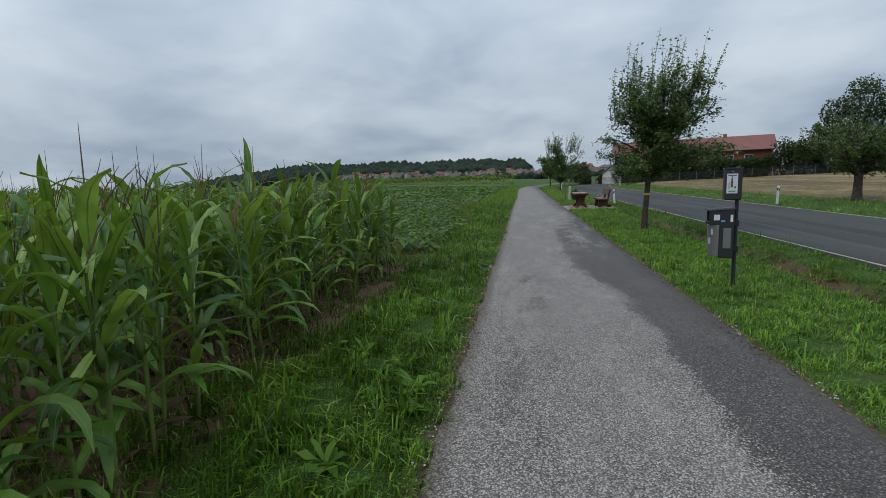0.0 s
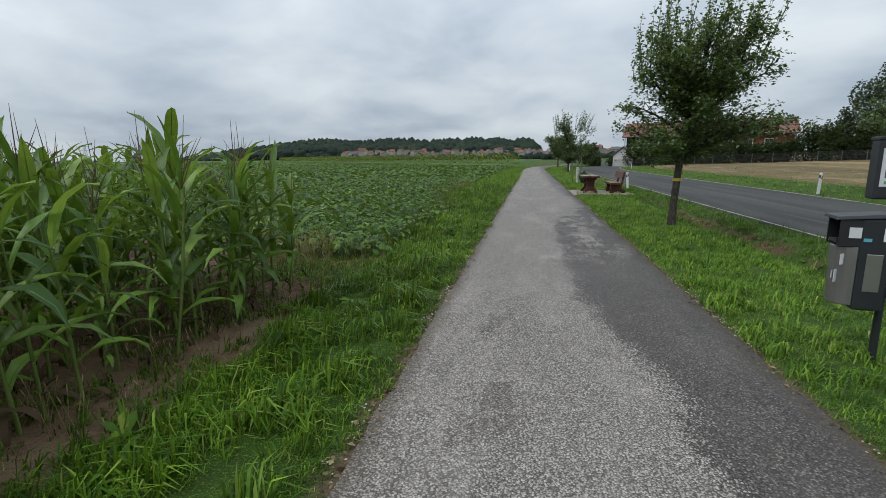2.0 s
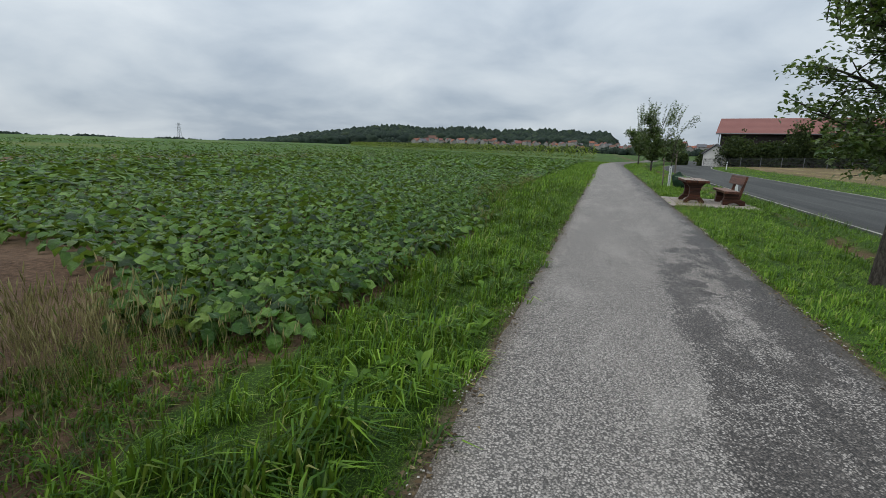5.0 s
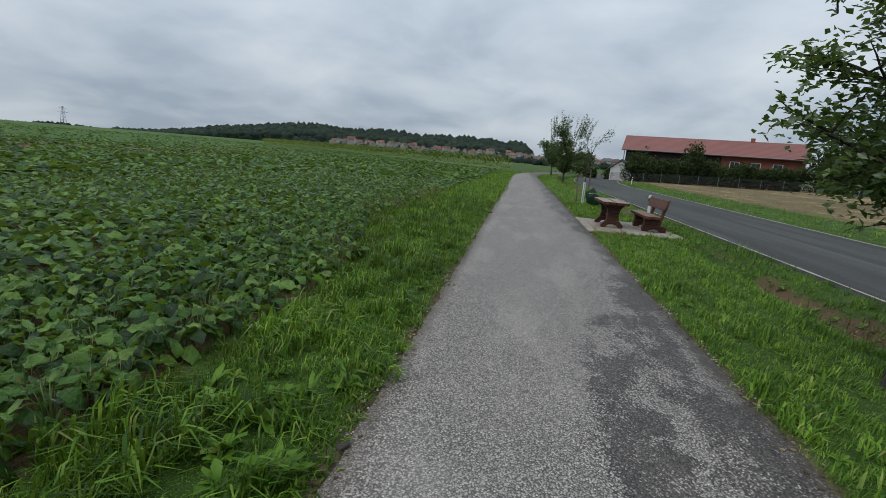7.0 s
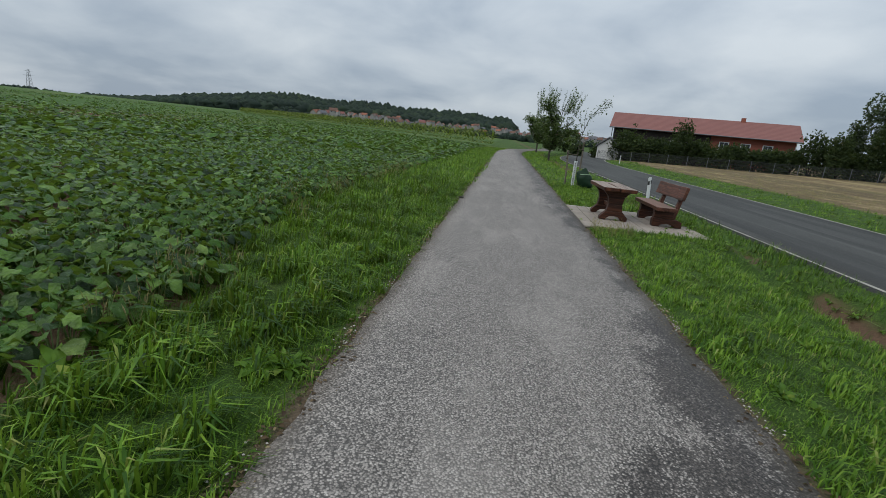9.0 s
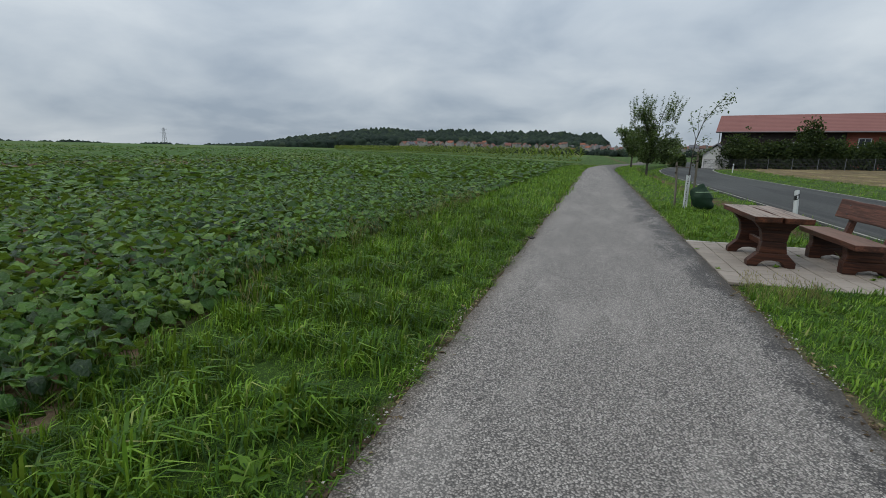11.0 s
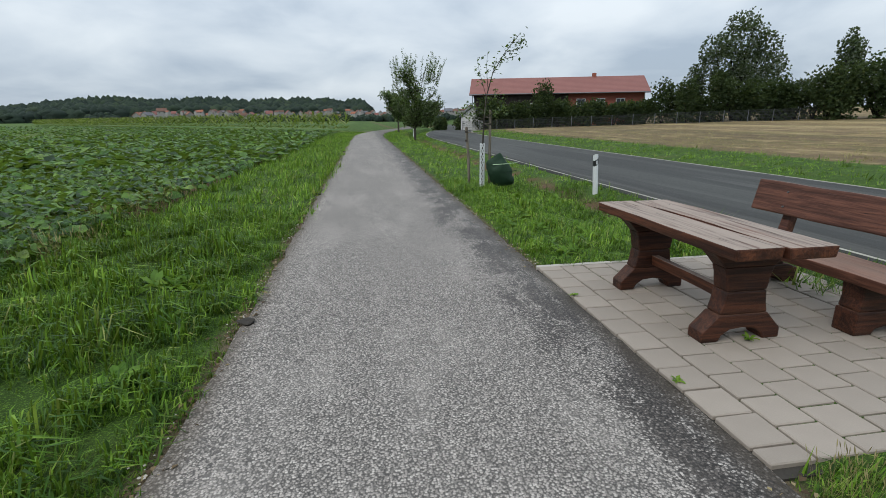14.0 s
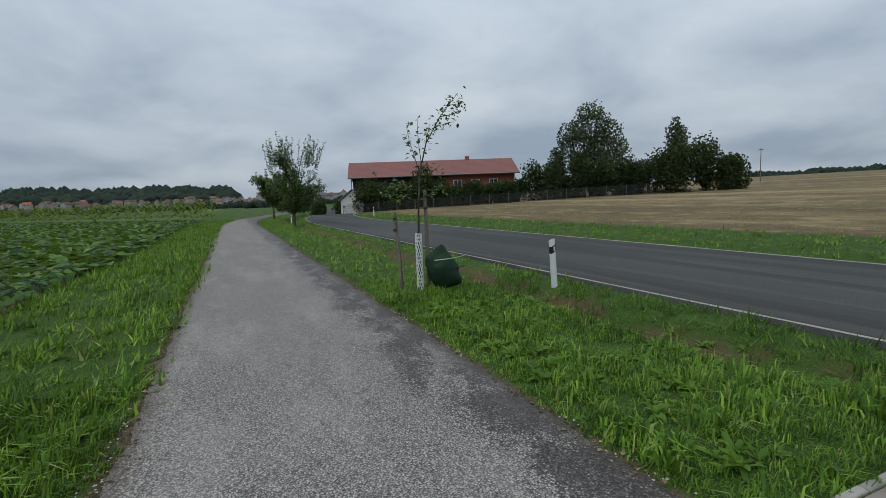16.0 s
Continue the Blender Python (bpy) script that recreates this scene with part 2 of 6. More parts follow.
def mat_path():
    s = Shader("old_asphalt_path")
    x, y = s.axis(0), s.axis(1)
    v = s.cells(80.0)
    v2 = s.cells(170.0)
    stone = s.ramp(v.outputs["Color"], (0.0, (0.055, 0.051, 0.048)), (0.33, (0.190, 0.170, 0.153)), (0.70, (0.392, 0.352, 0.318)), (1.0, (0.66, 0.605, 0.55)))
    fine = s.ramp(v2.outputs["Color"], (0.1, (0.12, 0.110, 0.102)), (0.9, (0.475, 0.430, 0.388)))
    col = s.mix(0.34, stone, fine)
    gap = s.step(v.outputs["Distance"], 0.42, 0.66)
    col = s.mix(s.calc("MULTIPLY", gap, 0.8), col, (0.045, 0.042, 0.039))
    pit = s.step(s.noise(21.0, 5, 0.72), 0.55, 0.66)
    col = s.mix(s.calc("MULTIPLY", pit, 0.60), col, (0.075, 0.069, 0.064))
    crumb = s.step(s.noise(8.0, 6, 0.75), 0.54, 0.68)
    col = s.mix(s.calc("MULTIPLY", crumb, 0.42), col, s.mix(1.0, col, (0.48, 0.46, 0.45), "MULTIPLY"))
    dust = s.step(s.noise(1.4, 6, 0.7, s.stretch(1, 0.3, 1)), 0.46, 0.66)
    col = s.mix(s.calc("MULTIPLY", dust, 0.22), col, (0.415, 0.376, 0.34))
    # damp worn strip on the roadside half, breaking up further on
    rag = s.calc("MULTIPLY", s.calc("SUBTRACT", s.noise(1.6, 6, 0.62, s.stretch(1, 0.45, 1)), 0.5), 1.0)
    lim = s.calc("ADD", s.calc("MULTIPLY", s.step(y, 15.5, 20.0), 0.50), 0.42)
    lim = s.calc("SUBTRACT", lim, s.calc("MULTIPLY", s.step(y, 21.0, 28.0), 0.28))
    lim = s.calc("SUBTRACT", lim, s.calc("MULTIPLY", s.calc("MULTIPLY", s.step(y, 6.5, 9.5), s.step(y, 18.0, 15.0)), 0.40))
    wet = s.step(s.calc("SUBTRACT", s.calc("ADD", x, rag), lim), -0.10, 0.30)
    wet = s.calc("MULTIPLY", wet, s.calc("MAXIMUM", s.step(s.noise(2.2, 6, 0.7, s.stretch(1, 0.5, 1)), 0.36, 0.56), s.step(y, 15.0, 9.0)))
    pick = s.axis(1, v.outputs["Color"])
    wet = s.step(s.calc("SUBTRACT", s.calc("MULTIPLY", wet, 1.25), s.calc("MULTIPLY", pick, 0.95)), -0.15, 0.6)
    col = s.mix(s.calc("MULTIPLY", wet, 0.92), col, s.mix(1.0, col, (0.285, 0.268, 0.262), "MULTIPLY"))
    # oily blotches in the middle
    blot = s.calc("MULTIPLY", s.step(s.noise(1.15, 5, 0.66, s.stretch(1, 0.55, 1)), 0.46, 0.60), s.calc("MULTIPLY", s.step(s.calc("ABSOLUTE", s.calc("ADD", x, 0.72)), 0.5, 0.12), s.step(y, 11.0, 7.0)))
    blot = s.step(s.calc("SUBTRACT", s.calc("MULTIPLY", blot, 1.1), s.calc("MULTIPLY", pick, 0.8)), -0.05, 0.5)
    col = s.mix(s.calc("MULTIPLY", blot, 0.5), col, s.mix(1.0, col, (0.42, 0.40, 0.385), "MULTIPLY"))
    ax = s.calc("ABSOLUTE", x)
    dirt = s.step(s.calc("ADD", ax, s.calc("MULTIPLY", rag, 0.12)), 1.18, 1.36)
    col = s.mix(s.calc("MULTIPLY", dirt, 0.55), col, (0.085, 0.066, 0.047))
    h = s.calc("SUBTRACT", s.calc("MULTIPLY", s.noise(30, 4), 0.5), v.outputs["Distance"])
    return s.done(col, s.mix(wet, (0.9, 0.9, 0.9), (0.62, 0.62, 0.62)), s.bump(h, 0.8, 0.008), spec=0.35)


def mat_road():
    s = Shader("dark_asphalt_road")
    v = s.cells(60.0)
    col = s.mix(0.35, s.ramp(s.noise(0.35, 6, 0.6, s.stretch(1, 0.25, 1)), (0.3, (0.040, 0.041, 0.038)), (0.75, (0.072, 0.073, 0.068))),
                s.ramp(v.outputs["Color"], (0, (0.022, 0.022, 0.021)), (1, (0.12, 0.12, 0.113))))
    band = s.step(s.noise(0.9, 3, 0.5, s.stretch(1, 0.04, 1)), 0.5, 0.62)
    col = s.mix(s.calc("MULTIPLY", band, 0.6), col, (0.034, 0.034, 0.033))
    worn = s.step(s.noise(2.2, 4, 0.6, s.stretch(1, 0.03, 1)), 0.54, 0.66)
    col = s.mix(s.calc("MULTIPLY", worn, 0.5), col, (0.098, 0.098, 0.092))
    return s.done(col, 0.88, s.bump(v.outputs["Distance"], 0.5, 0.008), spec=0.22)


def mat_plain(name, a, b, scale=6.0, rough=0.7, fine=60.0, bump=0.25, metal=0.0, depth=0.004, spec=0.5):
    s = Shader(name)
    col = s.mix(s.noise(scale, 5, 0.6), a, b)
    col = s.mix(s.calc("MULTIPLY", s.noise(fine, 4), 0.35), col, tuple(0.6 * c for c in a))
    vary = s.ramp(s.each(), (0, (0.84, 0.84, 0.84)), (1, (1.0, 1.0, 1.0)))
    col = s.mix(1.0, col, vary, "MULTIPLY")
    r = s.ramp(s.noise(scale * 2, 4), (0.3, (rough * 0.85,) * 3), (0.8, (min(1, rough * 1.15),) * 3))
    return s.done(col, r, s.bump(s.noise(fine, 4), bump, depth), metal, spec=spec)


def mat_wood(name, a, b, weather, amount, along="Y", rough=0.55):
    s = Shader(name)
    sc = {"X": (0.06, 1, 1), "Y": (1, 0.06, 1), "Z": (1, 1, 0.06)}[along]
    v = s.stretch(*sc)
    grain = s.noise(42.0, 6, 0.65, v, 0.8)
    broad = s.noise(9.0, 4, 0.6, v)
    col = s.mix(s.step(grain, 0.35, 0.66), a, b)
    col = s.mix(s.step(broad, 0.40, 0.70), col, tuple(0.55 * c for c in a))
    up = s.axis(2, s.geo.outputs["Normal"])
    worn = s.calc("MULTIPLY", s.step(up, 0.5, 0.95), s.step(s.noise(16.0, 5, 0.7, v, 0.5), 0.30, 0.56))
    col = s.mix(s.calc("MULTIPLY", worn, amount), col, weather)
    crack = s.step(s.noise(26.0, 3, 0.5, v, 1.5), 0.68, 0.74)
    col = s.mix(s.calc("MULTIPLY", crack, 0.8), col, (0.012, 0.008, 0.006))
    return s.done(col, s.mix(worn, (rough,) * 3, (0.85,) * 3), s.bump(s.calc("SUBTRACT", grain, crack), 0.8, 0.006), spec=0.28)


def mat_leaf(name, dark, mid_, light, odd, odd_share, thin=0.3, rough=0.5, scale=30.0, patch=0.6, ruffle=0.3, gloss=0.22):
    s = Shader(name)
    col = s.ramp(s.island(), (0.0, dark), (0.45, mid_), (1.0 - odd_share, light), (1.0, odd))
    # patches sink to the dark tone; in grass and beets these paint shaded hollows
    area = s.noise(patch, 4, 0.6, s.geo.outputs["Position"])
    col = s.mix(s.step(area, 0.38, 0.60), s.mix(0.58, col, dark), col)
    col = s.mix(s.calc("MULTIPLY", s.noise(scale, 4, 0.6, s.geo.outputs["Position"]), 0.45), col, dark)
    return s.done(col, rough, s.bump(s.noise(scale * 1.5, 3, 0.5, s.geo.outputs["Position"]), ruffle, 0.02), thin=thin, spec=gloss)


def mat_bark(name, a, b):
    s = Shader(name)
    v = s.stretch(1, 1, 0.25)
    h = s.noise(38.0, 6, 0.7, v, 0.6)
    col = s.mix(s.step(h, 0.35, 0.65), a, b)
    col = s.mix(s.step(s.noise(5, 4), 0.55, 0.7), col, (0.10, 0.12, 0.07))
    return s.done(col, 0.9, s.bump(h, 0.9, 0.015), spec=0.2)


def mat_tiles(name, a, b, row):
    s = Shader(name)
    w = s.wave(1.0 / row * 0.5, 0.4, "Z", None, 2, 2.0)
    col = s.mix(s.noise(0.6, 5, 0.6), a, b)
    col = s.mix(s.calc("MULTIPLY", s.step(w, 0.6, 0.95), 0.35), col, tuple(0.5 * c for c in a))
    return s.done(col, 0.8, s.bump(w, 0.5, 0.03), spec=0.25)


GROUND, PATHMAT, ROADMAT = mat_ground(), mat_path(), mat_road()
# near-black dark tone: the shade between blades is put into the colour
GRASS = mat_leaf("grass_blades", (0.008, 0.032, 0.002), (0.066, 0.160, 0.009), (0.205, 0.355, 0.028), (0.34, 0.33, 0.10), 0.07, 0.24, 0.5, 8.0, 4.5)
VERGE = mat_leaf("roadside_grass_blades", (0.022, 0.070, 0.005), (0.150, 0.300, 0.022), (0.330, 0.510, 0.060), (0.46, 0.44, 0.16), 0.08, 0.28, 0.5, 8.0, 3.6)
DRYGRASS = mat_leaf("dry_grass_stems", (0.16, 0.130, 0.055), (0.34, 0.285, 0.12), (0.52, 0.45, 0.22), (0.22, 0.28, 0.07), 0.2, 0.2, 0.7)
WEED = mat_leaf("broad_weed_leaves", (0.06, 0.13, 0.012), (0.12, 0.24, 0.022), (0.19, 0.32, 0.035), (0.30, 0.34, 0.05), 0.08, 0.35, 0.45)
# painted in: near-black for shaded gaps between leaves, paler light tone for sky sheen
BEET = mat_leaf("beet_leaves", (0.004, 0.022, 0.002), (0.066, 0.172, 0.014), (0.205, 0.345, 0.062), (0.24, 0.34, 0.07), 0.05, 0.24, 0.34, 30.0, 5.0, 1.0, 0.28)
MAIZE = mat_leaf("maize_leaves", (0.014, 0.046, 0.006), (0.140, 0.285, 0.030), (0.330, 0.490, 0.090), (0.55, 0.48, 0.22), 0.05, 0.32, 0.36, 14.0, 1.6, 0.3, 0.32)
LITTER = mat_leaf("brown_leaf_litter", (0.045, 0.028, 0.016), (0.125, 0.085, 0.045), (0.27, 0.20, 0.11), (0.42, 0.35, 0.18), 0.2, 0.05, 0.8)
MIDRIB = mat_leaf("pale_leaf_ribs", (0.08, 0.14, 0.04), (0.14, 0.21, 0.07), (0.21, 0.29, 0.11), (0.24, 0.28, 0.13), 0.1, 0.1, 0.5)
FARMAIZE = mat_leaf("ripening_maize_leaves", (0.055, 0.085, 0.012), (0.155, 0.215, 0.028), (0.28, 0.33, 0.065), (0.36, 0.31, 0.12), 0.12, 0.3, 0.5, 3.0, 0.3)
MAIZESTALK = mat_leaf("maize_stalks", (0.06, 0.10, 0.02), (0.13, 0.19, 0.04), (0.20, 0.25, 0.07), (0.26, 0.22, 0.10), 0.2, 0.1, 0.6)
TASSEL = mat_leaf("maize_tassels", (0.08, 0.055, 0.035), (0.16, 0.115, 0.065), (0.25, 0.20, 0.11), (0.14, 0.07, 0.06), 0.2, 0.2, 0.8)
APPLE = mat_leaf("apple_leaves", (0.020, 0.048, 0.013), (0.075, 0.130, 0.034), (0.190, 0.250, 0.105), (0.38, 0.42, 0.28), 0.18, 0.30, 0.36, 12.0, 0.9, 0.3, 0.45)
HEDGE = mat_leaf("hedge_leaves", (0.011, 0.022, 0.009), (0.036, 0.060, 0.022), (0.095, 0.128, 0.052), (0.12, 0.11, 0.045), 0.08, 0.2, 0.6, 3.0, 0.25)
POPLAR = mat_leaf("poplar_leaves", (0.022, 0.036, 0.018), (0.068, 0.098, 0.056), (0.155, 0.190, 0.125), (0.28, 0.31, 0.24), 0.15, 0.2, 0.5, 3.0, 0.2)
WOODS = mat_leaf("far_woods", (0.012, 0.022, 0.016), (0.020, 0.034, 0.021), (0.030, 0.048, 0.024), (0.045, 0.060, 0.028), 0.1, 0.0, 0.9, 0.4, 0.02)
BARK = mat_bark("apple_bark", (0.024, 0.020, 0.017), (0.085, 0.074, 0.062))
# bark for bush stems, its colour darkened for the shade inside the foliage
STEMDARK = mat_bark("shaded_stems", (0.012, 0.010, 0.009), (0.034, 0.029, 0.024))
TIMBER = mat_wood("table_timber", (0.048, 0.016, 0.008), (0.135, 0.046, 0.022), (0.34, 0.28, 0.235), 0.85, "Y")
TIMBERX = mat_wood("support_timber", (0.028, 0.010, 0.006), (0.085, 0.029, 0.014), (0.16, 0.09, 0.06), 0.3, "X")
BENCHWOOD = mat_wood("bench_timber", (0.062, 0.024, 0.015), (0.150, 0.060, 0.038), (0.27, 0.18, 0.14), 0.6, "Y")
STAKE = mat_wood("stake_wood", (0.10, 0.085, 0.065), (0.22, 0.19, 0.15), (0.25, 0.22, 0.18), 0.2, "Z", 0.85)
PAVER = mat_plain("concrete_paver", (0.280, 0.236, 0.196), (0.385, 0.332, 0.280), 5.0, 0.85, 130.0, 0.35, 0.0, 0.002, 0.3)
CURB = mat_plain("concrete_edging", (0.36, 0.33, 0.29), (0.48, 0.45, 0.40), 5.0, 0.85, 120.0, 0.4, 0.0, 0.002, 0.3)
JOINT = mat_plain("joint_sand", (0.022, 0.018, 0.014), (0.05, 0.042, 0.032), 30.0, 0.95)
ROADLINE = mat_plain("worn_edge_strip", (0.26, 0.245, 0.20), (0.44, 0.42, 0.35), 2.5, 0.85, 30.0, 0.3)
WHITE = mat_plain("white_plastic", (0.66, 0.68, 0.68), (0.80, 0.81, 0.81), 5.0, 0.45, 50.0, 0.06)
BLACK = mat_plain("black_plastic", (0.012, 0.012, 0.013), (0.022, 0.022, 0.024), 8.0, 0.5, 80.0, 0.1)
ANTHRACITE = mat_plain("anthracite_enamel", (0.014, 0.016, 0.020), (0.024, 0.027, 0.033), 3.0, 0.5, 90.0, 0.08)
STEEL = mat_plain("brushed_steel", (0.30, 0.295, 0.285), (0.42, 0.41, 0.395), 3.0, 0.36, 140.0, 0.15, 0.85)
GALV = mat_plain("galvanised_steel", (0.14, 0.15, 0.16), (0.24, 0.25, 0.26), 12.0, 0.5, 120.0, 0.1, 0.6)
LABEL = mat_plain("white_sticker", (0.62, 0.64, 0.66), (0.75, 0.76, 0.78), 20.0, 0.5, 120.0, 0.1)
CYAN = mat_plain("blue_sticker", (0.10, 0.42, 0.55), (0.14, 0.50, 0.62), 20.0, 0.5)
GREENINK = mat_plain("green_print", (0.10, 0.28, 0.12), (0.14, 0.34, 0.15), 20.0, 0.6)
DARKINK = mat_plain("dark_print", (0.06, 0.07, 0.08), (0.10, 0.11, 0.12), 20.0, 0.6)
BAGMAT = mat_plain("green_watering_bag", (0.010, 0.028, 0.014), (0.022, 0.052, 0.028), 9.0, 0.65, 45.0, 0.6, 0.0, 0.01, 0.2)
STRAP = mat_plain("pale_green_strap", (0.35, 0.48, 0.30), (0.45, 0.58, 0.38), 9.0, 0.6)
YELLOW = mat_plain("yellow_ribbon", (0.55, 0.42, 0.03), (0.68, 0.52, 0.05), 9.0, 0.6)
ROOFRED = mat_tiles("red_roof_tiles", (0.185, 0.078, 0.068), (0.255, 0.115, 0.100), 0.34)
ROOFBROWN = mat_tiles("brown_roof_tiles", (0.115, 0.062, 0.048), (0.18, 0.10, 0.075), 0.3)
ROOFORANGE = mat_tiles("orange_roof_tiles", (0.24, 0.095, 0.06), (0.32, 0.135, 0.09), 0.3)
ROOFGREY = mat_tiles("grey_roof_tiles", (0.10, 0.10, 0.11), (0.17, 0.17, 0.185), 0.3)
BARNWOOD = mat_plain("dark_barn_boards", (0.020, 0.015, 0.012), (0.045, 0.032, 0.026), 1.2, 0.85, 9.0, 0.4)
REDWALL = mat_plain("red_render_wall", (0.24, 0.075, 0.05), (0.31, 0.105, 0.07), 0.8, 0.9, 9.0, 0.2)
PLASTER = mat_plain("pale_plaster", (0.24, 0.232, 0.22), (0.42, 0.405, 0.385), 0.6, 0.9, 9.0, 0.2)
LIMEWASH = mat_plain("white_limewash", (0.56, 0.55, 0.53), (0.70, 0.69, 0.67), 0.6, 0.9, 9.0, 0.2)
GLASS = mat_plain("window_glass", (0.02, 0.025, 0.03), (0.04, 0.045, 0.05), 2.0, 0.12, 20.0, 0.0)
MESHGREY = mat_plain("dark_fence_net", (0.020, 0.024, 0.024), (0.035, 0.040, 0.040), 2.0, 0.8, 20.0, 0.2)

# ---------------------------------------------------------------- mesh helpers
def smooth01(v, lo, hi):
    t = min(1.0, max(0.0, (v - lo) / (hi - lo)))
    return t * t * (3 - 2 * t)


def make_mesh(name, verts, faces, mats, idx=None, smooth=False):
    me = bpy.data.meshes.new(name)
    me.from_pydata([tuple(v) for v in verts], [], faces)
    for m in mats:
        me.materials.append(m)
    if idx is not None:
        me.polygons.foreach_set("material_index", idx)
    if smooth:
        me.polygons.foreach_set("use_smooth", [True] * len(me.polygons))
    me.update()
    return me


def big_mesh(name, verts, loops, sizes, mats, idx=None, smooth=False):
    """A large mesh out of flat arrays."""
    me = bpy.data.meshes.new(name)
    me.vertices.add(len(verts))
    me.vertices.foreach_set("co", np.ascontiguousarray(verts, dtype=np.float32).ravel())
    me.loops.add(len(loops))
    me.loops.foreach_set("vertex_index", np.asarray(loops, dtype=np.int32))
    me.polygons.add(len(sizes))
    starts = np.concatenate([[0], np.cumsum(sizes)[:-1]]).astype(np.int32)
    me.polygons.foreach_set("loop_start", starts)
    for m in mats:
        me.materials.append(m)
    if idx is not None:
        me.polygons.foreach_set("material_index", np.asarray(idx, dtype=np.int32))
    if smooth:
        me.polygons.foreach_set("use_smooth", np.ones(len(sizes), dtype=bool))
    me.update(calc_edges=True)
    return me


class Heap:
    """Collects many small copies of template meshes into one mesh."""

    def __init__(self):
        self.v, self.l, self.s, self.i, self.n = [], [], [], [], 0

    def add(self, template, mats4, slot=None):
        tv, tl, ts, ti = template
        k = len(mats4)
        if not k:
            return
        m = np.asarray(mats4, dtype=np.float64)
        h = np.concatenate([tv, np.ones((len(tv), 1))], 1)
        w = np.einsum("kij,vj->kvi", m[:, :3, :], h).reshape(-1, 3)
        off = self.n + np.arange(k) * len(tv)
        self.v.append(w)
        self.l.append((tl[None, :] + off[:, None]).ravel())
        self.s.append(np.tile(ts, k))
        self.i.append(np.tile(ti if slot is None else np.full(len(ts), slot), k))
        self.n += len(w)

    def mesh(self, name, mats, smooth=False):
        return big_mesh(name, np.concatenate(self.v), np.concatenate(self.l), np.concatenate(self.s), mats, np.concatenate(self.i), smooth)


def template(verts, faces, idx=None):
    return (np.array(verts, float), np.array([a for f in faces for a in f]), np.array([len(f) for f in faces]),
            np.array(idx if idx is not None else [0] * len(faces)))


def join_templates(parts):
    v, l, s, i, n = [], [], [], [], 0
    for tv, tl, ts, ti in parts:
        v.append(tv)
        l.append(tl + n)
        s.append(ts)
        i.append(ti)
        n += len(tv)
    return np.concatenate(v), np.concatenate(l), np.concatenate(s), np.concatenate(i)


def moved(t, m):
    a = np.array(m)
    return (t[0] @ a[:3, :3].T + a[:3, 3], t[1], t[2], t[3])


def transforms(x, y, z, turn, scale, tilt=None, tilt_dir=None, zscale=None):
    """Arrays to a stack of matrices: scale, turn about z, then lean."""
    n = len(x)
    m = np.zeros((n, 4, 4))
    c, s = np.cos(turn), np.sin(turn)
    zs = scale if zscale is None else zscale
    r = np.zeros((n, 3, 3))
    r[:, 0, 0], r[:, 0, 1], r[:, 1, 0], r[:, 1, 1], r[:, 2, 2] = c * scale, -s * scale, s * scale, c * scale, zs
    if tilt is not None:
        ct, st, cd, sd = np.cos(tilt), np.sin(tilt), np.cos(tilt_dir), np.sin(tilt_dir)
        q = np.zeros((n, 3, 3))
        q[:, 0, 0], q[:, 0, 1], q[:, 0, 2] = cd * cd * ct + sd * sd, cd * sd * (ct - 1), cd * st
        q[:, 1, 0], q[:, 1, 1], q[:, 1, 2] = cd * sd * (ct - 1), sd * sd * ct + cd * cd, sd * st
        q[:, 2, 0], q[:, 2, 1], q[:, 2, 2] = -cd * st, -sd * st, ct
        r = q @ r
    m[:, :3, :3] = r
    m[:, 0, 3], m[:, 1, 3], m[:, 2, 3], m[:, 3, 3] = x, y, z, 1
    return m


def tube(points, radii, sides=8, cap=True):
    """Vertices and faces of a tapered tube along points."""
    verts, faces = [], []
    pts = [Vector(p) for p in points]
    ref = Vector((0.3, 0.9, 0.2)).normalized()
    for k, p in enumerate(pts):
        d = (pts[min(k + 1, len(pts) - 1)] - pts[max(k - 1, 0)]).normalized()
        a = d.cross(ref)
        a = a.normalized() if a.length > 1e-4 else Vector((1, 0, 0))
        b = d.cross(a)
        for q in range(sides):
            w = 2 * math.pi * q / sides
            verts.append(p + radii[k] * (math.cos(w) * a + math.sin(w) * b))
    for k in range(len(pts) - 1):
        for q in range(sides):
            r = (q + 1) % sides
            faces.append((k * sides + q, k * sides + r, (k + 1) * sides + r, (k + 1) * sides + q))
    if cap:
        faces.append(tuple(range(sides))[::-1])
        faces.append(tuple((len(pts) - 1) * sides + q for q in range(sides)))
    return verts, faces


def merge(parts):
    verts, faces = [], []
    for v, f in parts:
        n = len(verts)
        verts += list(v)
        faces += [tuple(a + n for a in q) for q in f]
    return verts, faces


def block(x0, x1, y0, y1, z0, z1, wob=0.0):
    """Corner points and faces of a box, slightly out of true."""
    v = [Vector((x, y, z)) for z in (z0, z1) for x, y in ((x0, y0), (x1, y0), (x1, y1), (x0, y1))]
    if wob:
        v = [p + Vector((random.uniform(-wob, wob), random.uniform(-wob, wob), random.uniform(-wob, wob))) for p in v]
    return v, [(3, 2, 1, 0), (4, 5, 6, 7), (0, 1, 5, 4), (1, 2, 6, 5), (2, 3, 7, 6), (3, 0, 4, 7)]


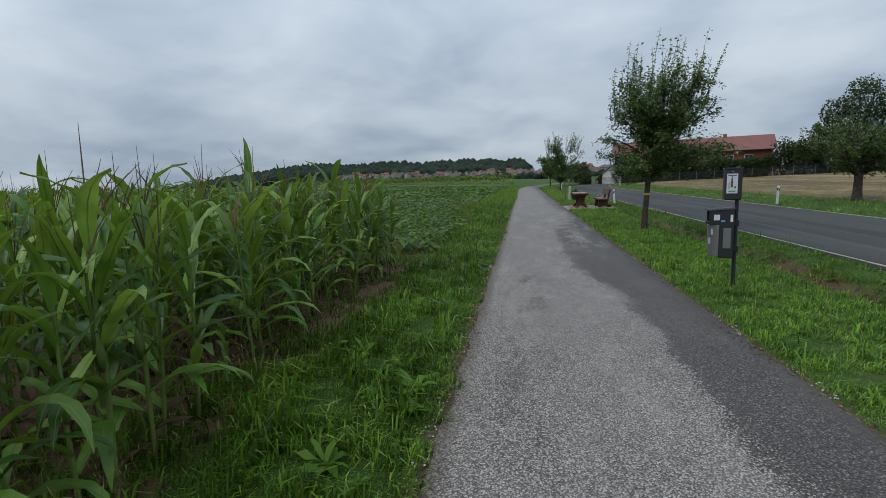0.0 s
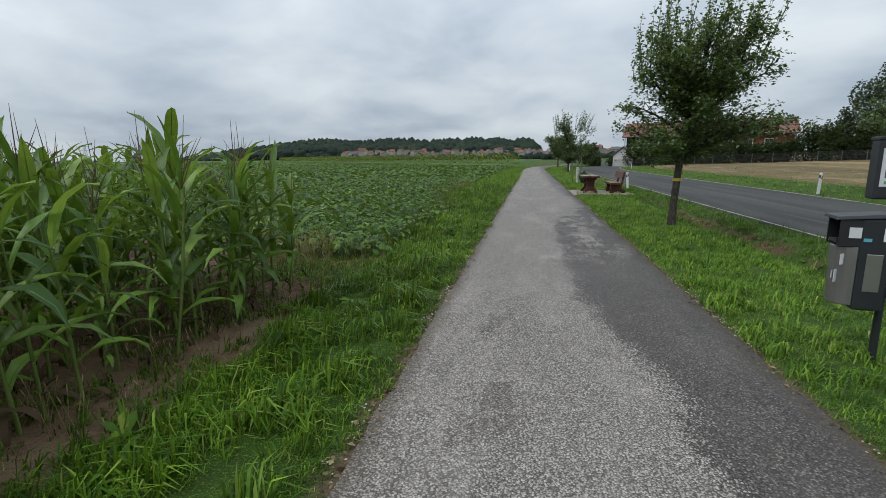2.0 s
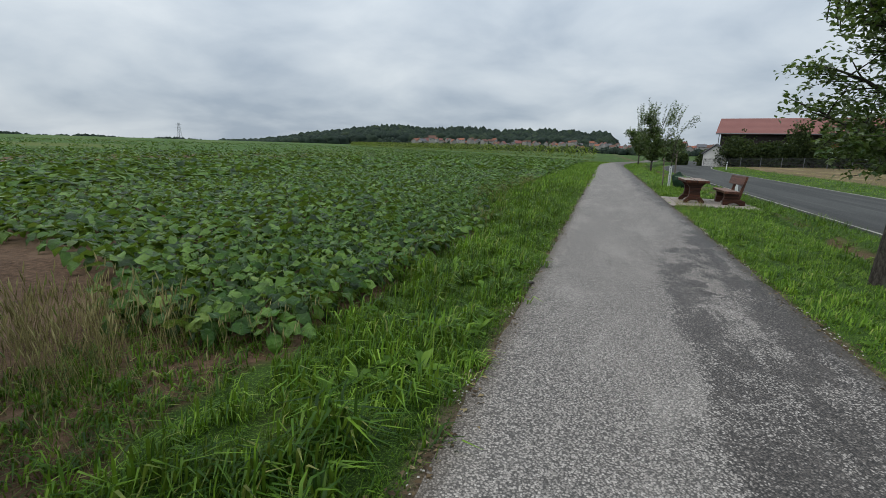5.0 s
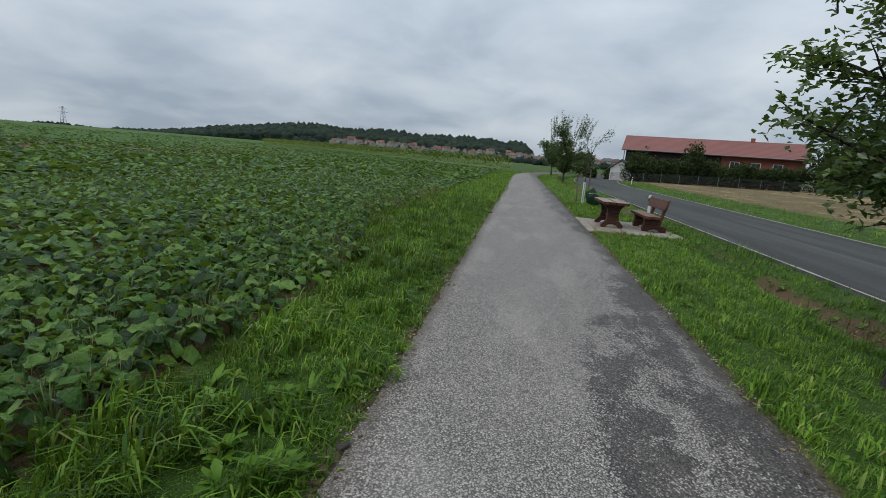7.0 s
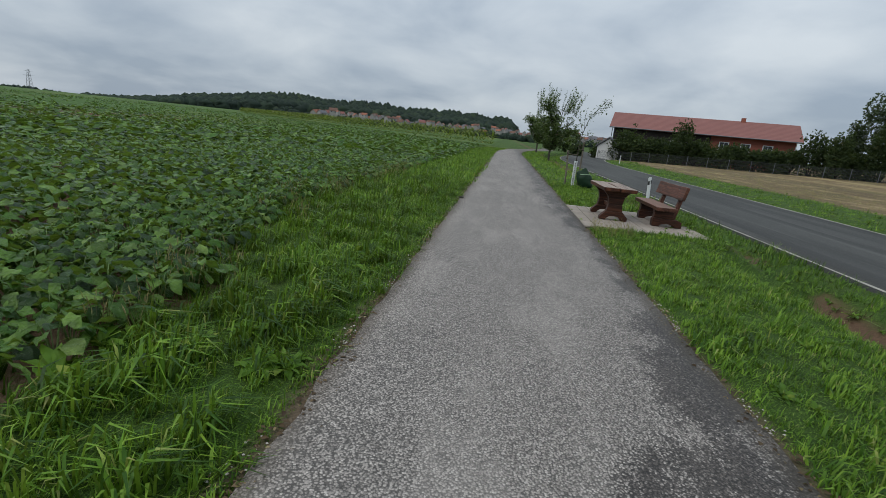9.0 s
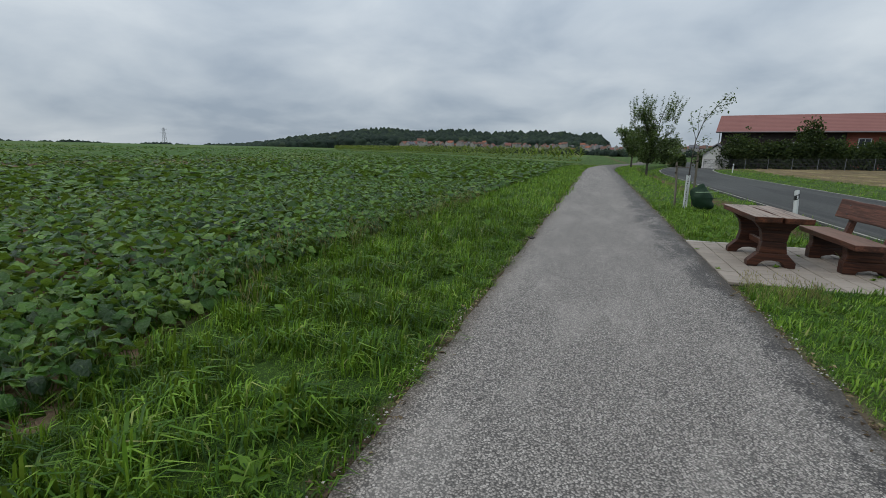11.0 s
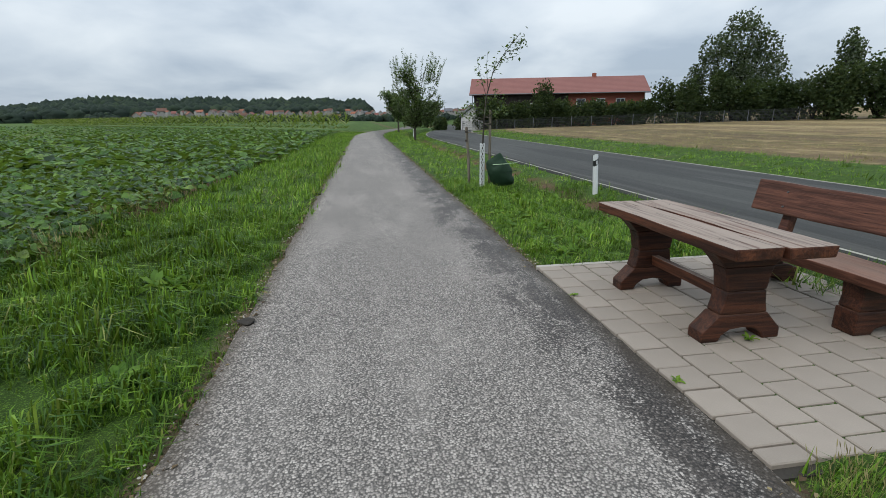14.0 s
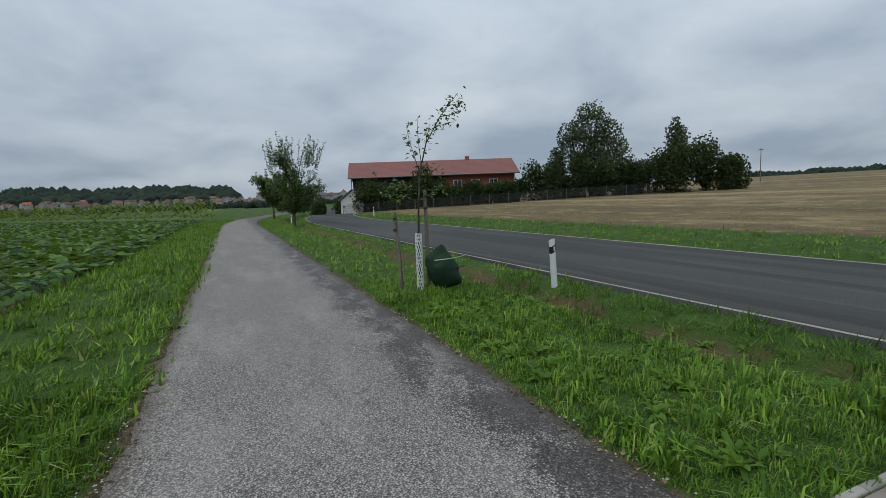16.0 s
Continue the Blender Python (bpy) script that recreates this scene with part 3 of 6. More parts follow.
def bevelled(name, verts, faces, mats, width=0.006, segs=2, smooth=True):
    """A mesh with its sharp edges rounded."""
    bm = bmesh.new()
    vs = [bm.verts.new(v) for v in verts]
    for f in faces:
        bm.faces.new([vs[a] for a in f])
    bmesh.ops.recalc_face_normals(bm, faces=bm.faces)
    sharp = [e for e in bm.edges if len(e.link_faces) == 2 and e.calc_face_angle(0) > 0.5]
    bmesh.ops.bevel(bm, geom=sharp, offset=width, segments=segs, profile=0.6, affect="EDGES", clamp_overlap=True)
    me = bpy.data.meshes.new(name)
    bm.to_mesh(me)
    bm.free()
    for m in mats:
        me.materials.append(m)
    return me


def part(name, me, parent, m=None, label=""):
    ob = new(name, me)
    ob.parent = parent
    if m is not None:
        ob.matrix_local = m
    return tagged(ob, label)


def empty(name, m, label, category, group="", kind=""):
    ob = new(name)
    ob.empty_display_size = 0.1
    ob.matrix_world = m
    return tagged(ob, label, category, group, kind)


# ---------------------------------------------------------------- the lie of the land
def bend(y):
    """How far path, verge and road swing to the right beyond the straight."""
    return 0.0 if y < 66 else min(0.0042 * (y - 66) ** 2, 0.12 * (y - 66) + 2.0)


def ground_z(x, y):
    """Height of the bare ground, with the levelled shoulder round the paved pad."""
    z = raw_z(x, y)
    if 1.5 < x < 5.2 and 22.4 < y < 29.2:
        k = smooth01(y, 22.6, 23.9) * smooth01(-y, -29.0, -27.6) * smooth01(-x, -5.1, -4.05)
        z += (0.012 - z) * k
    return z


def raw_z(x, y):
    """Height of the bare ground."""
    b = bend(y)
    u = x - b if x < 40 else x
    if u < -2.2:
        z = 0.0038 * (-2.2 - u) if u > -420 else 1.59
        z += -0.04 * smooth01(-u, 2.4, 3.2)
        return z + 0.03 * noise.noise(Vector((x * 0.25, y * 0.25, 0.0))) * smooth01(-u, 2.5, 4)
    if u < 1.5:
        return -0.015
    if u < 3.5:
        return -0.015 - 0.10 * smooth01(u, 1.5, 3.5)
    if u < 4.15:
        return -0.115 - 0.60 * smooth01(u, 3.5, 4.15)
    if u < 5.9:
        return -0.715 + 0.40 * smooth01(u, 4.2, 5.5)
    if u < 12.4:
        return -0.33
    z = -0.33 + 0.12 * smooth01(u, 12.4, 13.4)
    if u > 14:
        z += 0.027 * min(u - 14, 170) + 0.05 * smooth01(u, 14, 17)
    return z


def axis_steps(stops):
    out = []
    for (a, n), (b, _) in zip(stops, stops[1:]):
        out += [a + (b - a) * k / n for k in range(n)]
    return out + [stops[-1][0]]


def build_ground():
    xs = axis_steps([(-3000, 4), (-900, 5), (-420, 8), (-100, 12), (-40, 12), (-12, 14), (-2.2, 6), (1.5, 8), (3.2, 8), (4.4, 8), (5.9, 4), (12.4, 8), (14, 10), (24, 12), (60, 10), (190, 6), (900, 3), (3000, 1)])
    ys = axis_steps([(-1500, 4), (-300, 6), (-60, 10), (-6, 110), (66, 22), (100, 16), (160, 14), (500, 10), (3000, 1)])
    verts = [(x + (bend(y) if -60 < x < 40 else 0), y, ground_z(x + (bend(y) if -60 < x < 40 else 0), y)) for y in ys for x in xs]
    n = len(xs)
    faces = [(j * n + i, j * n + i + 1, (j + 1) * n + i + 1, (j + 1) * n + i) for j in range(len(ys) - 1) for i in range(n - 1)]
    tagged(new("ground", make_mesh("ground", verts, faces, [GROUND], smooth=True)), "open farmland with turf verge, soil and stubble", "ground", kind="structure")


def strip(name, left, right, y0, y1, step, z_of, mats, ragged=0.0, thick=0.08):
    """A lane: its top with ragged sides and a skirt down to the ground."""
    rows = int((y1 - y0) / step) + 1
    verts, faces = [], []
    cols = 9
    for j in range(rows):
        y = y0 + j * step
        b = bend(y)
        a = left + ragged * noise.noise(Vector((0.0, y * 1.9, 1.0))) + 0.4 * ragged * noise.noise(Vector((0.0, y * 9.0, 2.0)))
        c = right + ragged * noise.noise(Vector((5.0, y * 1.9, 1.0))) + 0.4 * ragged * noise.noise(Vector((5.0, y * 9.0, 2.0)))
        for k in range(cols):
            x = a + (c - a) * k / (cols - 1)
            verts.append((x + b, y, z_of(x) + 0.004 * noise.noise(Vector((x, y * 0.7, 7.0)))))
        verts.append((a + b - 0.02, y, z_of(a) - thick))
        verts.append((c + b + 0.02, y, z_of(c) - thick))
    m = cols + 2
    for j in range(rows - 1):
        p, q = j * m, (j + 1) * m
        faces += [(p + k, p + k + 1, q + k + 1, q + k) for k in range(cols - 1)]
        faces += [(p + cols, p, q, q + cols), (p + cols - 1, p + cols + 1, q + cols + 1, q + cols - 1)]
    return make_mesh(name, verts, faces, mats, smooth=True)


build_ground()
tagged(new("path", strip("path", -1.35, 1.37, -14, 128, 0.12, lambda x: 0.018 - 0.008 * x * x * 0.5, [PATHMAT], 0.05)),
       "worn grey asphalt footpath with a damp darker strip", "path", kind="structure")
tagged(new("road", strip("road", 5.98, 12.2, -60, 170, 0.5, lambda x: -0.25 - 0.004 * abs(x - 9.1), [ROADMAT], 0.04, 0.12)),
       "dark smooth asphalt country road", "road", kind="structure")


def edge_strip(name, u, wide):
    verts, faces = [], []
    for j in range(400):
        y = -40 + j * 0.5
        w = wide * (0.75 + 0.6 * noise.noise(Vector((u, y * 0.8, 3.0))))
        z = -0.25 - 0.004 * abs(u - 9.1) + 0.006
        verts += [(u - w + bend(y), y, z), (u + w + bend(y), y, z)]
    faces = [(2 * j, 2 * j + 1, 2 * j + 3, 2 * j + 2) for j in range(399)]
    tagged(new(name, make_mesh(name, verts, faces, [ROADLINE])), "pale worn edge line of the road", "road marking", kind="structure")


edge_strip("trim_near", 6.06, 0.05)
edge_strip("trim_far", 12.1, 0.09)

# ---------------------------------------------------------------- resting place: paved pad, table, bench
PAD = dict(x0=1.37, x1=3.89, y0=24.13, y1=27.2, z=0.026)


def build_pad():
    bed = make_mesh("pavement", *block(PAD["x0"], PAD["x1"], PAD["y0"], PAD["y1"], -0.25, PAD["z"] - 0.028), [JOINT])
    pad = tagged(new("pavement", bed), "beige concrete paving in half bond under table and bench", "pavement", kind="structure")
    w, gap = 0.237, 0.014
    shapes = []
    for length in (w, w / 2 - gap / 2):
        v, f = block(-w / 2, w / 2, -length / 2, length / 2, -0.07, 0.0)
        shapes.append(bevelled("paver", v, f, [PAVER], 0.006, 1, False))
    cols = int((PAD["x1"] - PAD["x0"]) / (w + gap))
    for i in range(cols):
        x = PAD["x0"] + (i + 0.5) * (w + gap)
        y = PAD["y1"] - 0.012
        short = i % 2 == 0
        while y > PAD["y0"] + 0.1:
            half = short or y - w < PAD["y0"]
            ln = w / 2 - gap / 2 if half else w
            m = pose(x, y - ln / 2, PAD["z"] + random.uniform(-0.003, 0.003), random.uniform(-0.5, 0.5), random.uniform(-0.5, 0.5), random.uniform(-0.3, 0.3))
            part("paver", shapes[1 if half else 0], pad, m)
            y -= ln + gap
            short = False
    for k in range(3):
        ln = (PAD["x1"] - PAD["x0"]) / 3
        v, f = block(PAD["x0"] + k * ln + 0.004, PAD["x0"] + (k + 1) * ln - 0.004, PAD["y1"] - 0.004, PAD["y1"] + 0.05, -0.1, PAD["z"] + 0.006, 0.002)
        part("edging_stone", bevelled("edging_stone", v, f, [CURB], 0.006, 1, False), pad)


def slab(name, x0, x1, y0, y1, z0, z1, mats, wane=0.02, parent=None, lean=0.0):
    """A heavy sawn plank with a wavy waney edge."""
    n, verts, faces = 14, [], []
    ph = random.uniform(0, 50)
    for k in range(n + 1):
        y = y0 + (y1 - y0) * k / n
        a = wane * noise.noise(Vector((ph, y * 2.2, 0.0)))
        b = wane * noise.noise(Vector((ph + 9, y * 2.2, 0.0)))
        bow = 0.004 * noise.noise(Vector((ph + 3, y * 1.1, 0.0)))
        verts += [(x0 + a + 0.012, y, z0 + bow), (x1 + b - 0.012, y, z0 + bow), (x1 + b, y, z1 + bow), (x0 + a, y, z1 + bow)]
    for k in range(n):
        p, q = 4 * k, 4 * k + 4
        faces += [(p + e, p + (e + 1) % 4, q + (e + 1) % 4, q + e) for e in range(4)]
    faces += [(3, 2, 1, 0), tuple(4 * n + e for e in range(4))]
    return part(name, bevelled(name, [Vector(v) for v in verts], faces, mats, 0.012, 2), parent)


def outline_slab(name, pts, y0, y1, mats, parent, bevel=0.01):
    """A thick board cut to an outline in the x-z plane."""
    n = len(pts)
    v = [Vector((x, y0, z)) for x, z in pts] + [Vector((x, y1, z)) for x, z in pts]
    f = [tuple(range(n)), tuple(range(2 * n - 1, n - 1, -1))] + [(k, (k + 1) % n, n + (k + 1) % n, n + k) for k in range(n)]
    return part(name, bevelled(name, v, f, mats, bevel, 2), parent)


def trestle(parent, y, thick, half, top, stacked):
    """A support: arched foot, waisted blocks with V joints, and a flared head."""
    t = thick / 2
    foot = [(-half, 0.0), (-half + 0.13, 0.0), (-half + 0.15, 0.045), (-0.09, 0.085), (0.0, 0.095), (0.09, 0.085), (half - 0.15, 0.045), (half - 0.13, 0.0), (half, 0.0),
            (half, 0.075), (half - 0.06, 0.135), (half * 0.62, 0.195), (-half * 0.62, 0.195), (-half + 0.06, 0.135), (-half, 0.075)]
    outline_slab("foot", foot, y - t, y + t, [TIMBERX], parent, 0.012)
    if stacked:
        w0, w1, w2 = half * 0.60, half * 0.50, half * 0.56
        outline_slab("lower_block", [(-w0, 0.197), (w0, 0.197), (w1 * 1.08, 0.27), (w1, 0.36), (-w1, 0.36), (-w1 * 1.08, 0.27)], y - t * 0.96, y + t * 0.96, [TIMBERX], parent, 0.014)
        outline_slab("upper_block", [(-w1, 0.362), (w1, 0.362), (w2, 0.48), (w2 * 1.12, 0.53), (-w2 * 1.12, 0.53), (-w2, 0.48)], y - t * 0.96, y + t * 0.96, [TIMBERX], parent, 0.014)
        outline_slab("head", [(-w2 * 1.12, 0.532), (w2 * 1.12, 0.532), (half * 0.82, 0.60), (half * 1.02, top), (-half * 1.02, top), (-half * 0.82, 0.60)], y - t, y + t, [TIMBERX], parent, 0.014)


def build_table():
    t = empty("picnic_table", pose(2.16, 25.95, PAD["z"]), "massive brown-stained timber table with weathered plank top", "table")
    slab("tabletop_plank", -0.355, -0.015, -0.88, 0.88, 0.655, 0.735, [TIMBER], 0.022, t)
    slab("tabletop_plank", 0.005, 0.345, -0.90, 0.86, 0.655, 0.735, [TIMBER], 0.022, t)
    for y in (-0.56, 0.52):
        trestle(t, y, 0.15, 0.30, 0.655, True)
    slab("stretcher", -0.035, 0.035, -0.48, 0.44, 0.225, 0.315, [TIMBER], 0.006, t)


def build_bench():
    b = empty("bench", pose(3.28, 25.85, PAD["z"]), "massive red-brown timber bench with plank backrest", "bench")
    slab("seat_plank", -0.36, 0.06, -0.93, 0.93, 0.37, 0.45, [BENCHWOOD], 0.02, b)
    for y in (-0.54, 0.56):
        outline_slab("foot", [(-0.31, 0.0), (-0.16, 0.0), (-0.14, 0.04), (0.0, 0.075), (0.14, 0.04), (0.16, 0.0), (0.31, 0.0), (0.31, 0.13), (0.20, 0.175), (-0.31, 0.175)], y - 0.085, y + 0.085, [TIMBERX], b, 0.012)
        outline_slab("support_block", [(-0.30, 0.177), (0.16, 0.177), (0.10, 0.26), (0.13, 0.37), (-0.30, 0.37), (-0.285, 0.26)], y - 0.08, y + 0.08, [TIMBERX], b, 0.012)
        outline_slab("back_post", [(0.07, 0.19), (0.165, 0.19), (0.30, 0.86), (0.235, 0.86)], y - 0.045, y + 0.045, [BENCHWOOD], b, 0.008)
    n, verts, faces = 14, [], []
    for k in range(n + 1):
        y = -0.90 + 1.82 * k / n
        a = 0.016 * noise.noise(Vector((3.0, y * 2.0, 0.0)))
        c = 0.016 * noise.noise(Vector((8.0, y * 2.0, 0.0)))
        verts += [Vector((0.105, y, 0.63 + a)), Vector((0.17, y, 0.62 + a)), Vector((0.232, y, 0.90 + c)), Vector((0.165, y, 0.91 + c))]
    for k in range(n):
        p, q = 4 * k, 4 * k + 4
        faces += [(p + e, p + (e + 1) % 4, q + (e + 1) % 4, q + e) for e in range(4)]
    faces += [(3, 2, 1, 0), tuple(4 * n + e for e in range(4))]
    part("backrest", bevelled("backrest", verts, faces, [BENCHWOOD], 0.012, 2), b)
    for y in (-0.54, 0.56):
        for z in (0.70, 0.83):
            v, f = tube([(0.09 + (z - 0.63) * 0.22, y, z), (0.12 + (z - 0.63) * 0.22, y, z)], [0.008, 0.007], 8)
            part("bolt", make_mesh("bolt", v, f, [GALV]), b)


build_pad()
build_table()
build_bench()


# ---------------------------------------------------------------- litter bin with bag dispenser
def build_bin():
    g = ground_z(2.28, 7.6) + 0.03
    b = empty("litter_bin", pose(2.28, 7.62, g, 0, 0, -12) @ Matrix.Diagonal((0.84, 0.80, 1.0, 1.0)), "anthracite and steel litter bin on a post, bag dispenser above", "litter bin")
    v, f = tube([(0, 0, -0.3), (0, 0, 1.73)], [0.032, 0.032], 16)
    part("post", make_mesh("post", v, f, [ANTHRACITE], smooth=False), b)
    v, f = tube([(0, 0, 1.725), (0, 0, 1.745)], [0.034, 0.028], 16)
    part("post_cap", make_mesh("post_cap", v, f, [BLACK]), b)
    # bin shell: housing behind, steel drum in front
    v, f = block(-0.27, -0.045, -0.17, 0.17, 0.41, 1.12)
    part("housing", bevelled("housing", v, f, [ANTHRACITE], 0.02, 3), b)
    n, verts, faces = 12, [], []
    for z, out in ((0.44, 0.90), (0.90, 1.0)):
        for k in range(n + 1):
            a = -math.pi / 2 + math.pi * k / n
            verts.append(Vector((-0.27 - 0.17 * out * math.cos(a), -0.165 * math.sin(a) * 1.0, z)))
    for k in range(n):
        faces.append((k, k + 1, n + 2 + k, n + 1 + k))
    faces += [tuple(range(n + 1))[::-1], tuple(range(n + 1, 2 * n + 2)), (0, n + 1, 2 * n + 1, n)]
    part("steel_drum", bevelled("steel_drum", verts, faces, [STEEL], 0.006, 1, False), b, None, "brushed steel drum with worn stickers")
    lid = [Vector(p) for p in ((-0.47, -0.185, 1.105), (-0.03, -0.185, 1.13), (-0.03, 0.185, 1.13), (-0.47, 0.185, 1.105), (-0.46, -0.17, 1.13), (-0.04, -0.17, 1.155), (-0.04, 0.17, 1.155), (-0.46, 0.17, 1.13))]
    part("lid", bevelled("lid", lid, block(0, 1, 0, 1, 0, 1)[1], [ANTHRACITE], 0.008, 2), b)
    for y in (-0.165, 0.15):
        v, f = block(-0.43, -0.26, y, y + 0.015, 0.90, 1.11)
        part("cheek", bevelled("cheek", v, f, [BLACK], 0.004, 1), b)
    v, f = block(-0.42, -0.27, -0.15, 0.15, 0.895, 0.93)
    part("liner_rim", bevelled("liner_rim", v, f, [BLACK], 0.008, 2), b)
    v, f = tube([(-0.47, -0.05, 0.945), (-0.42, -0.06, 0.93), (-0.36, -0.06, 0.93)], [0.018, 0.03, 0.02], 8)
    part("ash_stub", make_mesh("ash_stub", v, f, [BLACK]), b)
    for z in (0.50, 0.88):
        v, f = block(-0.05, 0.045, -0.06, 0.06, z, z + 0.09)
        part("clamp", bevelled("clamp", v, f, [BLACK], 0.01, 2), b)
    v, f = block(-0.21, -0.09, -0.174, -0.168, 0.56, 0.85)
    part("side_plate", bevelled("side_plate", v, f, [STEEL], 0.004, 1), b)
    for (x0, x1, z0, z1, m) in ((-0.36, -0.27, 0.97, 1.05, LABEL), (-0.11, -0.07, 0.95, 1.05, LABEL), (-0.25, -0.19, 0.945, 0.97, CYAN)):
        v, f = block(x0, x1, -0.1745, -0.1715 if x0 > -0.26 else -0.166, z0, z1)
        part("sticker", make_mesh("sticker", v, f, [m]), b)
    for (a, z, w, h) in ((0.95, 0.80, 0.06, 0.085), (0.72, 0.665, 0.07, 0.10), (0.5, 0.67, 0.04, 0.06)):
        cx, cy = -0.27 - 0.1702 * math.cos(a), -0.166 * math.sin(a)
        v, f = block(-w / 2, w / 2, -0.002, 0.004, -h / 2, h / 2)
        part("sticker", make_mesh("sticker", v, f, [LABEL]), b, pose(cx, cy, z, 0, 0, math.degrees(-a) - 90 + 180 - 0))
    # dispenser
    v, f = block(-0.215, 0.05, -0.115, 0.075, 1.26, 1.70)
    part("dispenser_box", bevelled("dispenser_box", v, f, [ANTHRACITE], 0.02, 3), b)
    v, f = block(-0.225, 0.055, -0.122, 0.082, 1.695, 1.72)
    part("dispenser_lid", bevelled("dispenser_lid", v, f, [ANTHRACITE], 0.006, 2), b)
    v, f = block(-0.185, -0.02, -0.119, -0.112, 1.355, 1.635)
    part("notice", make_mesh("notice", v, f, [LABEL]), b, None, "white pictogram notice with grey figure")
    marks = [((-0.17, -0.035, 1.605, 1.618), DARKINK), ((-0.125, -0.09, 1.44, 1.53), DARKINK), ((-0.12, -0.095, 1.53, 1.575), DARKINK), ((-0.115, -0.098, 1.582, 1.60), DARKINK),
             ((-0.155, -0.145, 1.42, 1.51), DARKINK), ((-0.07, -0.045, 1.425, 1.455), DARKINK), ((-0.155, -0.05, 1.375, 1.395), GREENINK)]
    for (x0, x1, z0, z1), m in marks:
        v, f = block(x0, x1, -0.1215, -0.1185, z0, z1)
        part("print_bar", make_mesh("print_bar", v, f, [m]), b)
    v, f = block(-0.16, -0.06, -0.118, -0.110, 1.275, 1.30)
    part("bag_slot", make_mesh("bag_slot", v, f, [BLACK]), b)
    v, f = tube([(-0.10, -0.119, 1.665), (-0.10, -0.112, 1.665)], [0.010, 0.010], 10)
    part("lock", make_mesh("lock", v, f, [STEEL]), b)


build_bin()


# ---------------------------------------------------------------- delineator posts
def build_delineator():
    d = empty("delineator_post", pose(5.32, 33.9, ground_z(5.32, 33.9)), "white plastic roadside post with black reflector band", "road post", "road posts")
    prof = [(-0.055, -0.03), (0.0, -0.055), (0.055, -0.03), (0.055, 0.04), (-0.055, 0.04)]
    n = len(prof)

    def rod(z0, z1, k0, slope):
        v = [Vector((x * k0, y * k0, z0)) for x, y in prof] + [Vector((x * k0, y * k0, z1 - (slope * (y + 0.055)))) for x, y in prof]
        return v, [tuple(range(n))[::-1], tuple(range(n, 2 * n))] + [(k, (k + 1) % n, n + (k + 1) % n, n + k) for k in range(n)]
    v, f = rod(-0.2, 1.0, 1.0, 0.5)
    part("post", bevelled("post", v, f, [WHITE], 0.008, 2, False), d)
    v = [Vector((x * 1.03, y * 1.03, 0.72 + 0.5 * x)) for x, y in prof] + [Vector((x * 1.03, y * 1.03, 0.86 + 0.5 * x)) for x, y in prof]
    part("band", make_mesh("band", v, f, [BLACK]), d)
    for y in (-0.056, 0.043):
        v2, f2 = block(-0.018, 0.018, y - 0.003, y + 0.003, 0.745, 0.835)
        part("reflector", make_mesh("reflector", v2, f2, [LABEL]), d)
    for x, y, a in ((5.75, 84.0, 4), (12.9, 28.9, 178), (14.2, 79.0, 182), (5.32, -16.0, 0)):
        copy_thing(d, pose(x, y, ground_z(x, y), random.uniform(-2, 2), random.uniform(-3, 1), a))
    d.matrix_world = pose(5.32, 33.9, ground_z(5.32, 33.9), 1.5, -4.5, 6)


build_delineator()


# ---------------------------------------------------------------- trees
LEAF = template([(0, 0, 0), (0.32, 0.45, 0.10), (0, 1, -0.10), (-0.32, 0.45, 0.10)], [(0, 1, 2), (0, 2, 3)])


def leaf_stack(spots, size, droop=0.5):
    """Matrices for leaves at spots (x, y, z)."""
    p = np.array(spots)
    n = len(p)
    s = size * np.random.uniform(0.65, 1.25, n)
    return transforms(p[:, 0], p[:, 1], p[:, 2], np.random.uniform(0, 6.28, n), s, np.random.uniform(-0.4, 1.0, n) + droop * 0.4, np.random.uniform(0, 6.28, n))


def curve_points(a, d, length, bendv, n=5):
    pts, p, d = [Vector(a)], Vector(a), Vector(d).normalized()
    for _ in range(n - 1):
        d = (d + bendv / n + Vector((random.uniform(-1, 1), random.uniform(-1, 1), random.uniform(-1, 1))) * 0.12).normalized()
        p = p + d * (length / (n - 1))
        pts.append(p.copy())
    return pts


